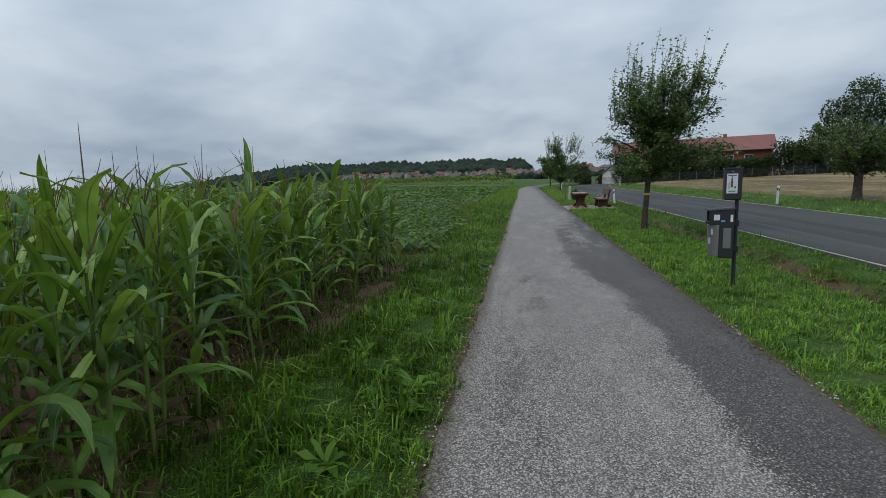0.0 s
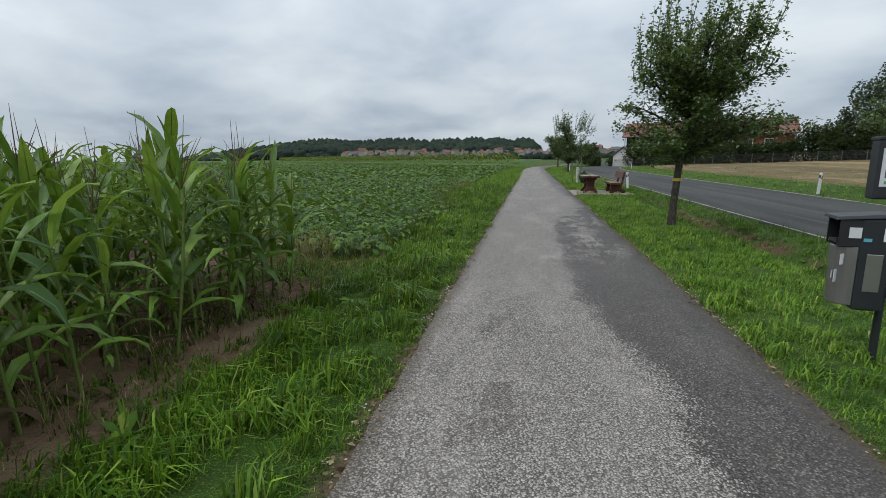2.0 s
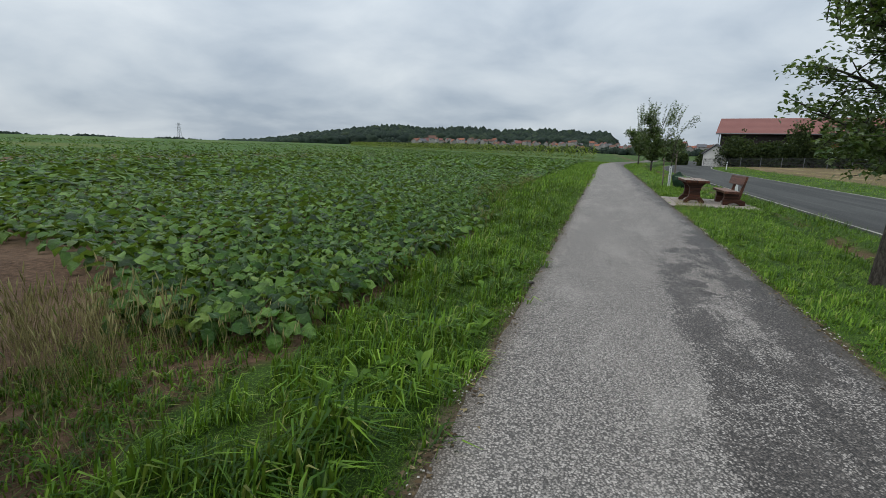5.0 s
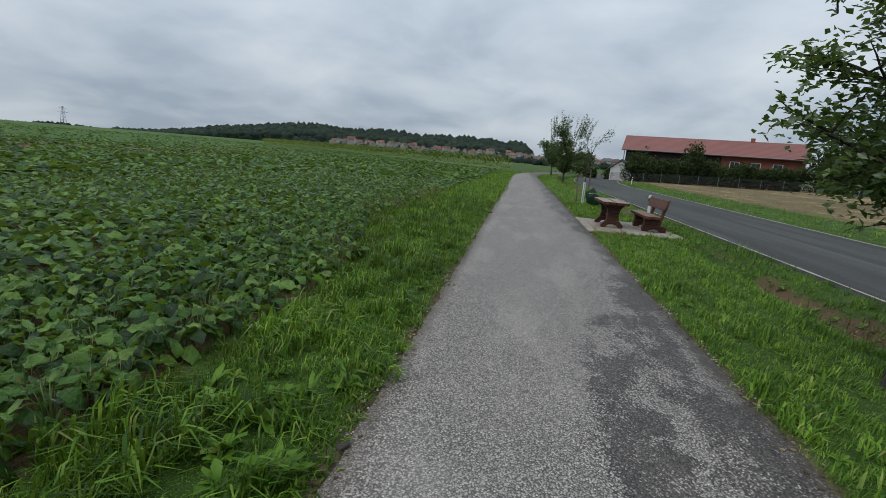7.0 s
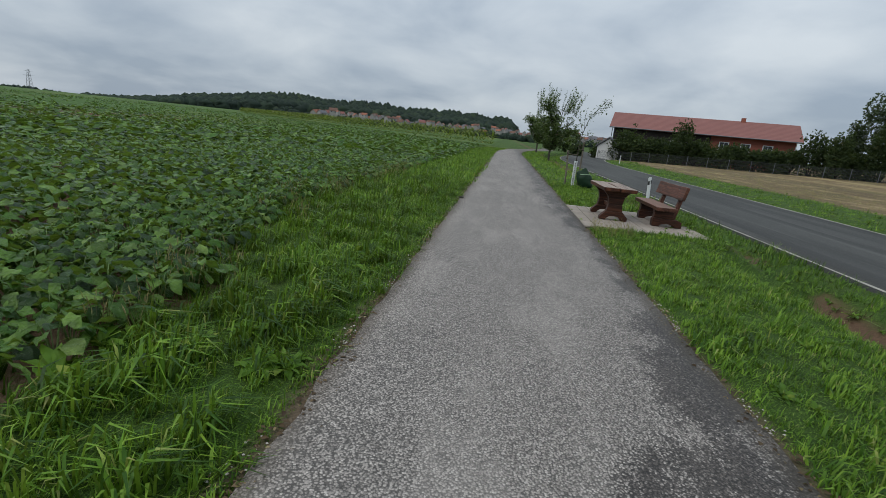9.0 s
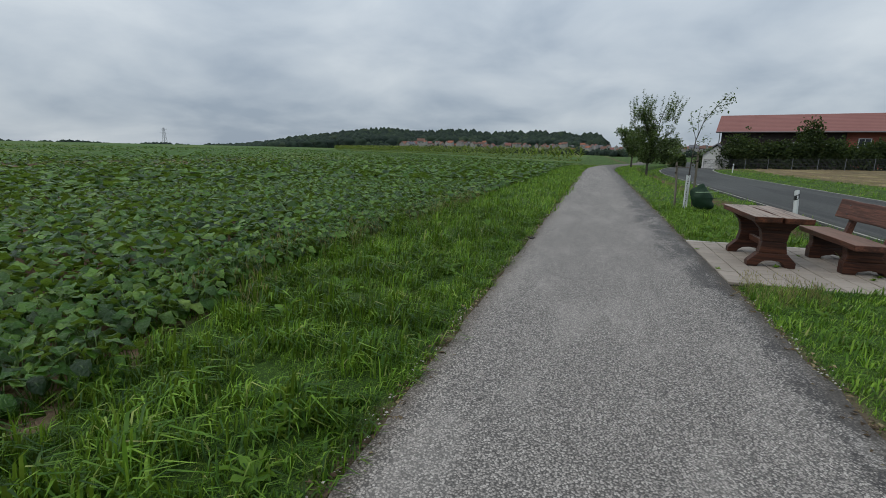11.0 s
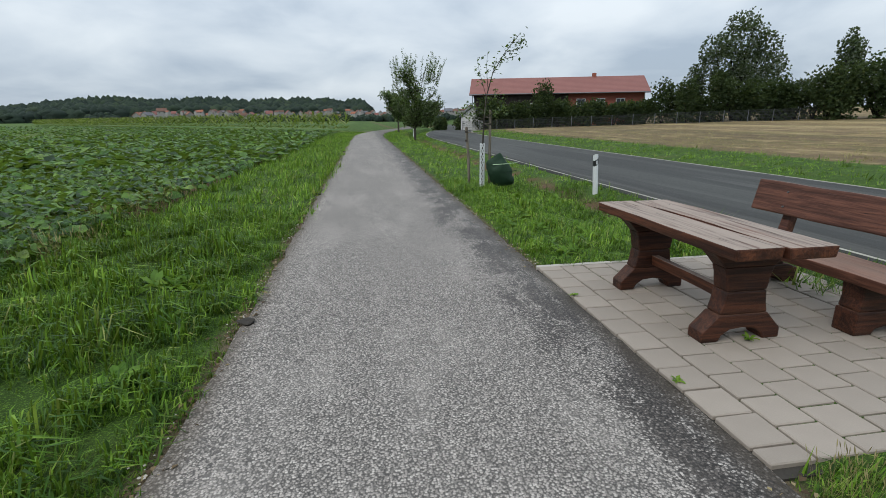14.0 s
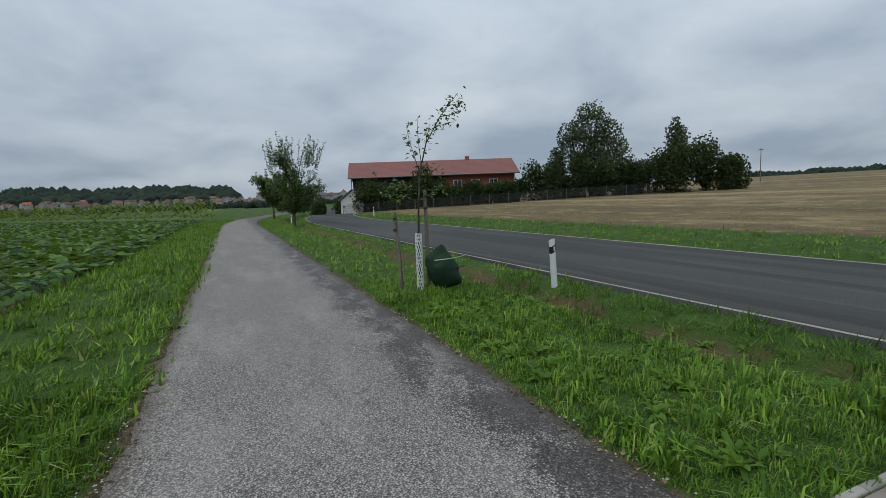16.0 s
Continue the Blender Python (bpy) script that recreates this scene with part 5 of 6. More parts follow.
def build_shrubs():
    random.seed(21)
    np.random.seed(21)
    a, b = Vector((15.5, 98.3, 0)), Vector((55.0, 76.0, 0))
    n = 30
    for k in range(n):
        p = a.lerp(b, k / (n - 1)) + Vector((random.uniform(-0.6, 0.9), random.uniform(0.2, 2.4), 0))
        p.z = ground_z(p.x, p.y)
        h = random.choice((2.6, 3.2, 3.6, 4.2, 4.9)) * random.uniform(0.9, 1.1) * (0.7 if k < 2 else 1.0)
        if k in (8, 22):
            h = 6.2
        bush("shrub", Matrix.Translation(p), "dense dark green shrub behind the net fence", "shrub", lobes_for(random.uniform(1.7, 2.4), h, 8), 1300, 0.27, HEDGE, 0.06, "hedge shrubs")
    # thicket closing the row, at the field's end
    for x, y, h, r in ((53.5, 73.5, 5.6, 3.4), (57.0, 70.5, 6.2, 3.6), (58.6, 68.3, 4.3, 2.2), (50.5, 78.0, 4.6, 2.6)):
        bush("shrub", pose(x, y, ground_z(x, y)), "large rounded thicket at the edge of the stubble", "shrub", lobes_for(r, h, 9), 3200, 0.29, HEDGE, 0.09, "thicket shrubs")
    tall = [(1.4 * a, b, c, d * 1.15, e) for a, b, c, d, e in [(0.0, 0.0, 4.5, 3.4, 2.6), (-1.6, 0.3, 7.4, 2.9, 2.6), (1.7, -0.2, 7.0, 2.8, 2.5), (0.1, 0.2, 10.6, 2.7, 2.8), (-2.8, 0, 9.4, 1.9, 1.9), (2.6, 0.2, 9.8, 1.9, 2.1), (4.0, 0.2, 7.4, 1.6, 1.7), (-0.4, -0.4, 12.8, 1.7, 1.5), (4.3, 0, 5.0, 1.6, 1.6)]]
    bush("poplar_tree", pose(51.5, 86.0, ground_z(51.5, 86.0)), "tall grey-green poplar with several wind-blown heads", "tree", tall, 7600, 0.30, POPLAR, 0.32)
    spire = [(0, 0, 2.6, 1.9, 2.0), (0.2, 0, 5.2, 1.7, 2.0), (-0.3, 0, 7.6, 1.2, 1.7), (1.0, 0.1, 6.9, 1.0, 1.9), (-0.1, 0, 9.2, 0.7, 1.2), (1.5, 0.1, 8.2, 0.5, 1.1)]
    bush("poplar_tree", pose(56.2, 74.5, ground_z(56.2, 74.5)), "slender grey-green tree rising out of the thicket", "tree", spire, 3300, 0.28, POPLAR, 0.18)
    bush("poplar_tree", pose(46.5, 88.0, ground_z(46.5, 88.0)), "narrow feathery young tree behind the hedge", "tree", [(0, 0, 2.4, 1.7, 1.9), (0.1, 0, 4.6, 1.3, 1.7), (-0.5, 0, 6.2, 0.8, 1.4), (0.5, 0, 5.6, 0.8, 1.1)], 2000, 0.28, POPLAR, 0.12)
    for x, y, h, r in ((10.2, 101.5, 2.0, 1.3), (9.3, 118.0, 4.0, 2.4), (11.0, 128.0, 4.4, 2.6), (7.0, 135.0, 3.4, 2.2)):
        bush("shrub", pose(x + bend(y) * 0.3, y, ground_z(x, y)), "round roadside shrub before the village", "shrub", lobes_for(r, h, 6), 700, 0.34, HEDGE, 0.06, "roadside shrubs")


build_shrubs()


# ---------------------------------------------------------------- village below the wood
def build_village():
    random.seed(77)
    kinds = []
    for w, d, e, r, wall, rm in ((11, 9, 4.4, 8.0, PLASTER, ROOFBROWN), (10, 8, 3.8, 7.2, PLASTER, ROOFORANGE), (13, 9, 4.2, 7.8, PLASTER, ROOFGREY), (9, 8, 4.6, 8.2, PLASTER, ROOFRED), (12, 8, 3.4, 6.6, PLASTER, ROOFBROWN)):
        kinds.append((w, d, e, r, wall, rm))
    made = {}
    for k in range(104):
        az = -21.5 + 34.5 * (k + random.uniform(-0.4, 0.4)) / 104
        dist = random.uniform(430, 600) if az < 2 else random.uniform(330, 450)
        x, y = dist * math.sin(radians(az)), dist * math.cos(radians(az))
        q = random.choice(range(5))
        turn = random.choice((0, 90, 20, -25, 70, -60)) + random.uniform(-8, 8)
        z = 1.2 + dist * random.uniform(0.45, 0.95) / 57.3
        m = pose(x, y, z - 1.4, 0, 0, turn) @ Matrix.Scale(random.uniform(0.5, 0.8), 4)
        if q in made:
            copy_thing(made[q], m)
            continue
        w, d, e, r, wall, rm = kinds[q]
        hs = empty("house", m, "village house with pale walls and tiled gable roof", "house", "village houses")
        gable("wall", -w / 2, w / 2, -d / 2, d / 2, -6.0, e, r, wall, hs)
        roof("roof", -w / 2, w / 2, -d / 2, d / 2, e + 0.05, r + 0.05, 0.6, rm, hs, 0.25)
        for x0 in (-w / 4, w / 4):
            window(x0, 2.6, 1.6, 1.6, -d / 2, hs)
        v, f = block(w * 0.2, w * 0.2 + 0.8, -0.4, 0.4, r - 0.8, r + 1.0)
        part("chimney", make_mesh("chimney", v, f, [REDWALL]), hs)
        made[q] = hs


build_village()


def tree_shape(seed, conifer):
    rnd = random.Random(seed)
    verts, faces = [], []
    rings, sides = 5, 6
    for j in range(rings):
        t = j / (rings - 1)
        r = ((1 - t) ** 0.8 * 0.36 + 0.02) if conifer else (0.10 + 0.42 * math.sin(math.pi * min(1, 0.12 + 0.86 * t)) ** 0.7) * (1 if t < 0.99 else 0.3)
        for i in range(sides):
            a = 2 * math.pi * (i + 0.5 * (j % 2)) / sides
            k = r * rnd.uniform(0.7, 1.25)
            verts.append((k * math.cos(a), k * math.sin(a), t * rnd.uniform(0.95, 1.03)))
    for j in range(rings - 1):
        for i in range(sides):
            k = (i + 1) % sides
            faces += [(j * sides + i, j * sides + k, (j + 1) * sides + k), (j * sides + i, (j + 1) * sides + k, (j + 1) * sides + i)]
    faces.append(tuple((rings - 1) * sides + i for i in range(sides)))
    return template(verts, faces)


def build_woods():
    np.random.seed(31)
    shapes = [tree_shape(k, k == 4) for k in range(9)]

    def wood_belt(name, label, az0, az1, n, d0, d1, top_of, h0, h1):
        heap = Heap()
        az = np.random.uniform(az0, az1, n)
        dist = np.random.uniform(d0, d1, n)
        tops = np.array([top_of(a) for a in az])
        x, y = dist * np.sin(np.radians(az)), dist * np.cos(np.radians(az)) + 12
        frac = (dist - d0) / (d1 - d0)
        h = np.random.uniform(h0, h1, n)
        top = 1.6 + (tops * (0.55 + 0.45 * frac)) / 57.3 * dist + np.random.normal(0, 0.045 * h1, n)
        base = np.minimum(top - h, 3.0)
        sh = np.maximum(top - base, 4.0)
        which = np.random.randint(0, 9, n)
        wid = np.random.uniform(0.7, 1.15, n) * h1
        for k in range(9):
            q = which == k
            heap.add(shapes[k], transforms(x[q], y[q], base[q], np.random.uniform(0, 6.28, q.sum()), wid[q], None, None, sh[q]))
        tagged(new(name, heap.mesh(name, [WOODS])), label, "woods", kind="stuff")

    def hill(a):
        return 2.35 * smooth01(a, -43.5, -24.0) + 0.25 * math.sin(a * 0.7) * smooth01(a, -36, -30) * 0.35 - 1.5 * smooth01(a, -0.2, 1.2)
    wood_belt("wooded_hill", "dark mixed wood on the rise behind the village", -43, 0.9, 1500, 640, 780, hill, 14, 20)
    wood_belt("distant_woods", "low far belt of woods on the horizon", -80, -40, 300, 1250, 1500, lambda a: 0.10 + 0.10 * smooth01(-a, 50, 62) + 0.12 * math.sin(a * 0.9), 12, 18)
    wood_belt("village_trees", "dark garden trees between the village houses", -26, 15, 300, 470, 640, lambda a: 0.80 + 0.25 * math.sin(a * 1.7), 5, 8)
    wood_belt("garden_trees", "low dark trees and bushes before the village houses", -23, 1.5, 340, 404, 426, lambda a: 0.36 + 0.12 * math.sin(a * 2.3), 3, 5)
    wood_belt("garden_trees", "low dark trees and bushes along the village street", 1.5, 13.5, 150, 305, 325, lambda a: 0.42 + 0.12 * math.sin(a * 2.9), 3, 4)
    wood_belt("hilltop_trees", "line of dark trees on the rise across the road", 50, 86, 520, 235, 270, lambda a: 1.15 + 0.35 * smooth01(a, 56, 68) + 0.16 * math.sin(a * 1.3), 3, 4)


build_woods()


def build_pole():
    x, y = 92.0, 86.0
    p = empty("utility_pole", pose(x, y, ground_z(x, y)), "thin wooden utility pole with cross arm on the stubble", "utility pole")
    v, f = tube([(0, 0, -0.5), (0, 0, 6.4)], [0.085, 0.06], 8)
    part("shaft", make_mesh("shaft", v, f, [STAKE]), p)
    v, f = block(-0.7, 0.7, -0.04, 0.04, 6.0, 6.1)
    part("cross_arm", make_mesh("cross_arm", v, f, [STAKE]), p)
    for k in (-0.6, 0.0, 0.6):
        v, f = tube([(k, 0, 6.1), (k, 0, 6.3)], [0.04, 0.03], 6)
        part("insulator", make_mesh("insulator", v, f, [WHITE]), p)


build_pole()


def build_pylon():
    p = empty("pylon", pose(-628, 603, 0), "grey steel lattice power pylon far over the fields", "pylon")
    bars = []
    legs = [(-1, -1), (1, -1), (1, 1), (-1, 1)]

    def half(z):
        return 2.6 * (1 - z / 30.0) + 0.35
    for sx, sy in legs:
        bars.append(tube([(sx * half(0), sy * half(0), -1), (sx * half(26), sy * half(26), 26)], [0.20, 0.16], 4))
    levels = [0, 5, 9.5, 13.5, 17, 20, 23, 26]
    for z0, z1 in zip(levels, levels[1:]):
        for k in range(4):
            a, b = legs[k], legs[(k + 1) % 4]
            bars.append(tube([(a[0] * half(z0), a[1] * half(z0), z0), (b[0] * half(z1), b[1] * half(z1), z1)], [0.09, 0.09], 3))
            bars.append(tube([(b[0] * half(z0), b[1] * half(z0), z0), (a[0] * half(z1), a[1] * half(z1), z1)], [0.09, 0.09], 3))
    for z, w in ((18, 6.0), (23.5, 4.5)):
        for s in (-1, 1):
            bars.append(tube([(0, 0, z), (s * w * 0.7, s * w * 0.7, z + 0.3)], [0.22, 0.12], 4))
    v, f = merge(bars)
    part("lattice", make_mesh("lattice", v, f, [GALV]), p)


build_pylon()

# ---------------------------------------------------------------- maize
def ribbon(points, widths, fold=0.25):
    """A leaf blade: a keeled ribbon along points."""
    verts, faces = [], []
    for k, (p, w) in enumerate(zip(points, widths)):
        d = (points[min(k + 1, len(points) - 1)] - points[max(k - 1, 0)]).normalized()
        side = d.cross(Vector((0, 0, 1)))
        side = side.normalized() if side.length > 1e-3 else Vector((1, 0, 0))
        nrm = side.cross(d)
        verts += [p - side * w + nrm * w * fold, p, p + side * w + nrm * w * fold]
    for k in range(len(points) - 1):
        a, b = 3 * k, 3 * k + 3
        faces += [(a, a + 1, b + 1, b), (a + 1, a + 2, b + 2, b + 1)]
    return verts, faces


def maize_leaf(rnd, z, ang, ln, rise, droop, width, segs=7):
    """Blade and pale midrib of one maize leaf."""
    pts, p, e = [], Vector((0.012 * math.cos(ang), 0.012 * math.sin(ang), z)), rise
    twist = rnd.uniform(-0.9, 0.9)
    for k in range(segs):
        pts.append(p.copy())
        e -= droop / segs * (0.35 + 1.3 * k / segs)
        ang += twist / segs
        p = p + Vector((math.cos(ang) * math.cos(e), math.sin(ang) * math.cos(e), math.sin(e))) * (ln / (segs - 1))
    prof = [0.42, 0.82, 1.0, 0.98, 0.80, 0.50, 0.05] if segs == 7 else [0.5, 1.0, 0.8, 0.06]
    v, f = ribbon(pts, [width * q * (1 + 0.10 * rnd.uniform(-1, 1)) for q in prof], rnd.uniform(0.15, 0.5))
    ph = rnd.uniform(0, 6.28)
    v = [q + Vector((0, 0, 0.012 * math.sin(ph + 2.3 * (k // 3) + (1.9 if k % 3 else 0.0)))) if k % 3 != 1 else q for k, q in enumerate(v)]
    rib = ribbon([q + Vector((0, 0, 0.0025)) for q in pts], [0.0042 * (1 - 0.8 * k / segs) for k in range(segs)], 0.0)
    return (v, f), rib


def maize_parts(seed, segs=7, leaves=12):
    """Stalk, leaves, midribs, withered leaves, tassel and cob of one maize plant."""
    rnd = random.Random(seed)
    h = rnd.uniform(1.25, 1.45)
    stalk = tube([(0, 0, -0.06), (rnd.uniform(-0.02, 0.02), rnd.uniform(-0.02, 0.02), h * 0.5), (rnd.uniform(-0.03, 0.03), rnd.uniform(-0.03, 0.03), h)], [0.015, 0.013, 0.008], 6 if segs == 7 else 4, False)
    blades, ribs, dry = [], [], []
    base = rnd.uniform(0, 6.28)
    for k in range(leaves):
        t = k / (leaves - 1)
        ang = base + math.pi * (k % 2) + rnd.uniform(-0.6, 0.6)
        ln = (0.40 + 0.34 * math.sin(math.pi * (0.10 + 0.80 * t))) * rnd.uniform(0.85, 1.15)
        rise = 0.75 + 0.62 * t + rnd.uniform(-0.2, 0.15)
        droop = (2.9 - 1.35 * t) * rnd.uniform(0.55, 1.45)
        wide = 0.046 * rnd.uniform(0.75, 1.1)
        withered = k < 2 and segs == 7
        if withered:
            rise, droop, wide, ln = rise - 0.5, 3.2, wide * 0.6, ln * 0.7
        blade, rib = maize_leaf(rnd, 0.10 + (h - 0.12) * t, ang, ln, rise, droop, wide, segs)
        (dry if withered else blades).append(blade)
        if not withered:
            ribs.append(rib)
    spikes = []
    for k in range(5 if segs == 7 else 3):
        a = rnd.uniform(0, 6.28)
        o = 0.0 if k == 0 else rnd.uniform(0.08, 0.26)
        ln = 0.55 if k == 0 else rnd.uniform(0.28, 0.42)
        spikes.append(tube([(0, 0, h - 0.02), (o * 0.5 * math.cos(a), o * 0.5 * math.sin(a), h + ln * 0.6), (o * math.cos(a), o * math.sin(a), h + ln)], [0.004, 0.0045, 0.0015], 3, False))
    cob = tube([(0.02, 0, h * 0.48), (0.05, 0.01, h * 0.48 + 0.09), (0.065, 0.01, h * 0.48 + 0.2)], [0.012, 0.026, 0.006], 6)
    return stalk, merge(blades), spikes and merge(spikes), cob, merge(ribs), merge(dry)


def corner_y(x):
    """The end of the maize stand, slanting away from the path."""
    return 9.4 + 0.36 * (-3.4 - x) if x > -10 else 11.78 + 0.55 * (-10 - x)


def strip_y(x):
    """The far maize stand: its front runs away from the path."""
    return 81.0 + 1.33 * (-2.4 - x)


def build_maize():
    random.seed(41)
    np.random.seed(41)
    tall = []
    for k in range(10):
        stalk, blades, spikes, cob, ribs, dry = maize_parts(100 + k)
        p = empty("maize_plant", pose(-3.45, -3.0 + 0.1 * k, ground_z(-3.4, 0)), "tall green maize plant with drooping leaves", "maize", "maize along the field edge")
        part("stalk", make_mesh("stalk", *merge([stalk, cob]), [MAIZESTALK], smooth=True), p)
        slots = [0] * len(blades[1]) + [1] * len(ribs[1]) + [2] * len(dry[1])
        part("leaves", make_mesh("leaves", *merge([blades, ribs, dry]), [MAIZE, MIDRIB, LITTER], slots, True), p)
        if k % 3 < 2:
            part("tassel", make_mesh("tassel", *spikes, [TASSEL]), p)
        tall.append(p)
    spots = []
    for row in range(3):
        x = -3.42 - 0.72 * row
        y = -0.5
        while y < corner_y(x) - 0.2:
            if random.random() > (0.16 if row == 0 else 0.04):
                spots.append((x + random.gauss(0, 0.06) + 0.3 * smooth01(-y, -4.6, -2.5) * (row == 0), y + random.gauss(0, 0.03)))
            y += 0.175
    for k, (x, y) in enumerate(spots):
        s = random.uniform(0.86, 1.12) * (0.88 if y > 8.6 else 1.0) * (random.uniform(0.35, 0.6) if random.random() < 0.14 else 1.0) * (0.98 if y < 3.4 else 1.0) * (1.22 if y > 3.6 and random.random() < 0.10 else 1.0)
        m = pose(x, y, ground_z(x, y), random.gauss(0, 3), random.gauss(0, 3), random.uniform(0, 360)) @ Matrix.Scale(s, 4)
        if k < 10:
            tall[k].matrix_world = m
        else:
            q = copy_thing(tall[k % 10], m)
            q.matrix_world = m
    heap = Heap()
    mids = []
    for k in range(8):
        stalk, blades, spikes, cob, ribs, dry = maize_parts(300 + k, 7, 9)
        mids.append(join_templates([template(*stalk, [1] * len(stalk[1])), template(*blades)] + ([template(*spikes, [2] * len(spikes[1]))] if k % 3 == 0 else [])))
    lows = []
    for k in range(6):
        stalk, blades, spikes, cob, ribs, dry = maize_parts(500 + k, 4, 8)
        lows.append(join_templates([template(*stalk, [1] * len(stalk[1])), template(*blades)] + ([template(*spikes, [2] * len(spikes[1]))] if k % 3 == 0 else [])))

    def sow(shapes, x, y, s0, s1):
        n = len(x)
        which = np.random.randint(0, len(shapes), n)
        z = np.array([ground_z(a, b) for a, b in zip(x, y)])
        s = np.random.uniform(s0, s1, n)
        for k in range(len(shapes)):
            q = which == k
            heap.add(shapes[k], transforms(x[q], y[q], z[q], np.random.uniform(0, 6.28, q.sum()), s[q], np.abs(np.random.normal(0, 0.05, q.sum())), np.random.uniform(0, 6.28, q.sum())))
    px, py = [], []
    for row in range(3, 7):
        for y in np.arange(-3.0, 20.0, 0.25):
            x = -3.42 - 0.75 * row
            if y < corner_y(x):
                px.append(x), py.append(y)
    for row in range(3):
        for y in np.arange(-3.5, 0.2, 0.21):
            px.append(-3.42 - 0.75 * row), py.append(y)
    px, py = np.array(px) + np.random.normal(0, 0.05, len(px)), np.array(py) + np.random.normal(0, 0.04, len(py))
    sow(mids, px, py, 0.92, 1.08)
    px, py = [], []
    for row in range(7, 46):
        x = -3.42 - 0.75 * row
        for y in np.arange(-4.0, 32.0, 0.42 if row < 20 else 0.62):
            if y < corner_y(x) and (row < 12 or y > corner_y(x) - 4):
                px.append(x), py.append(y)
    px, py = np.array(px) + np.random.normal(0, 0.08, len(px)), np.array(py) + np.random.normal(0, 0.07, len(py))
    sow(lows, px, py, 0.95, 1.08)
    tagged(new("maize_field", heap.mesh("maize_field", [MAIZE, MAIZESTALK, TASSEL], True)), "dense stand of green maize with tassels", "maize", kind="stuff")
    # the maize field beyond the beets, its edge running off obliquely
    heap = Heap()
    px, py = [], []
    for row in range(4):
        for x in np.arange(-150.0, -2.4, 0.42 if row < 2 else 1.1):
            px.append(x), py.append(strip_y(x) + row * 1.1)
    px, py = np.array(px) + np.random.normal(0, 0.12, len(px)), np.array(py) + np.random.normal(0, 0.15, len(py))
    tiny = []
    for k in range(6):
        stalk, blades, spikes, cob, ribs, dry = maize_parts(700 + k, 4, 5)
        b = moved(template(*blades), np.diag((1.7, 1.7, 1.0, 1.0)))
        tiny.append(join_templates([b, template(*spikes, [2] * len(spikes[1]))]))
    sow(tiny, px, py, 1.25, 1.5)
    tagged(new("maize_strip", heap.mesh("maize_strip", [FARMAIZE, MAIZESTALK, TASSEL], True)), "far stand of yellow-green maize closing the beet field", "maize", kind="stuff")


build_maize()


# ---------------------------------------------------------------- sugar beet
def weed_leaf(rnd, ang, ln, rise, droop, width):
    pts, p, e = [], Vector((0, 0, 0.02)), rise
    for k in range(4):
        pts.append(p.copy())
        e -= droop / 4
        p = p + Vector((math.cos(ang) * math.cos(e), math.sin(ang) * math.cos(e), math.sin(e))) * (ln / 3)
    v, f = ribbon(pts, [width * q for q in (0.18, 0.8, 1.0, 0.2)], 0.2)
    return [q + Vector((0, 0, rnd.uniform(-0.02, 0.02))) if k % 3 != 1 else q for k, q in enumerate(v)], f


def beet_leaf(rnd, ang, reach, height, ln, width, tip, fine):
    """A stalk out and up, and an ovate blade with a wavy rim that hangs over; returns parts and slots."""
    a = Vector((math.cos(ang), math.sin(ang), 0))
    side = Vector((-a.y, a.x, 0))
    roll = rnd.uniform(-0.85, 0.85)
    side = side * math.cos(roll) + Vector((0, 0, math.sin(roll)))
    root, neck = a * 0.02, a * reach + Vector((0, 0, height))
    n, m = (5, 5) if fine else (4, 3)
    prof = (0.22, 0.86, 1.0, 0.78, 0.14) if fine else (0.25, 1.0, 0.95, 0.15)
    ph, freq = rnd.uniform(0, 6.28), rnd.uniform(2.0, 3.0)
    verts, faces, p, e = [], [], neck.copy(), rnd.uniform(0.15, 0.7)
    for k in range(n):
        nrm = (Vector((0, 0, 1)) * math.cos(e) - a * math.sin(e))
        for q in range(m):
            u = 2 * q / (m - 1) - 1
            wave = (0.016 if fine else 0.008) * math.sin(ph + freq * k + 2.1 * u) * abs(u)
            verts.append(p + side * (u * width * prof[k]) + nrm * (0.32 * width * prof[k] * abs(u) * (1.25 - abs(u)) + wave))
        e -= tip / n
        p = p + (a * math.cos(e) + Vector((0, 0, math.sin(e)))) * (ln / (n - 1))
    for k in range(n - 1):
        for q in range(m - 1):
            i = k * m + q
            faces.append((i, i + 1, i + m + 1, i + m))
    slots = [0] * len(faces)
    if fine:
        i = len(verts)
        w = Vector((-a.y, a.x, 0)) * 0.0042
        mid_ = root.lerp(neck, 0.55) + Vector((0, 0, 0.04))
        c = m // 2
        lift = Vector((0, 0, 0.003))
        verts += [root - w, root + w, mid_ - w, mid_ + w, neck - w * 0.7 + lift, neck + w * 0.7 + lift, verts[2 * m + c] - w * 0.5 + lift, verts[2 * m + c] + w * 0.5 + lift, verts[3 * m + c] + lift]
        faces += [(i, i + 1, i + 3, i + 2), (i + 2, i + 3, i + 5, i + 4), (i + 4, i + 5, i + 7, i + 6), (i + 6, i + 7, i + 8)]
        slots += [1] * 4
    return template(verts, faces, slots)


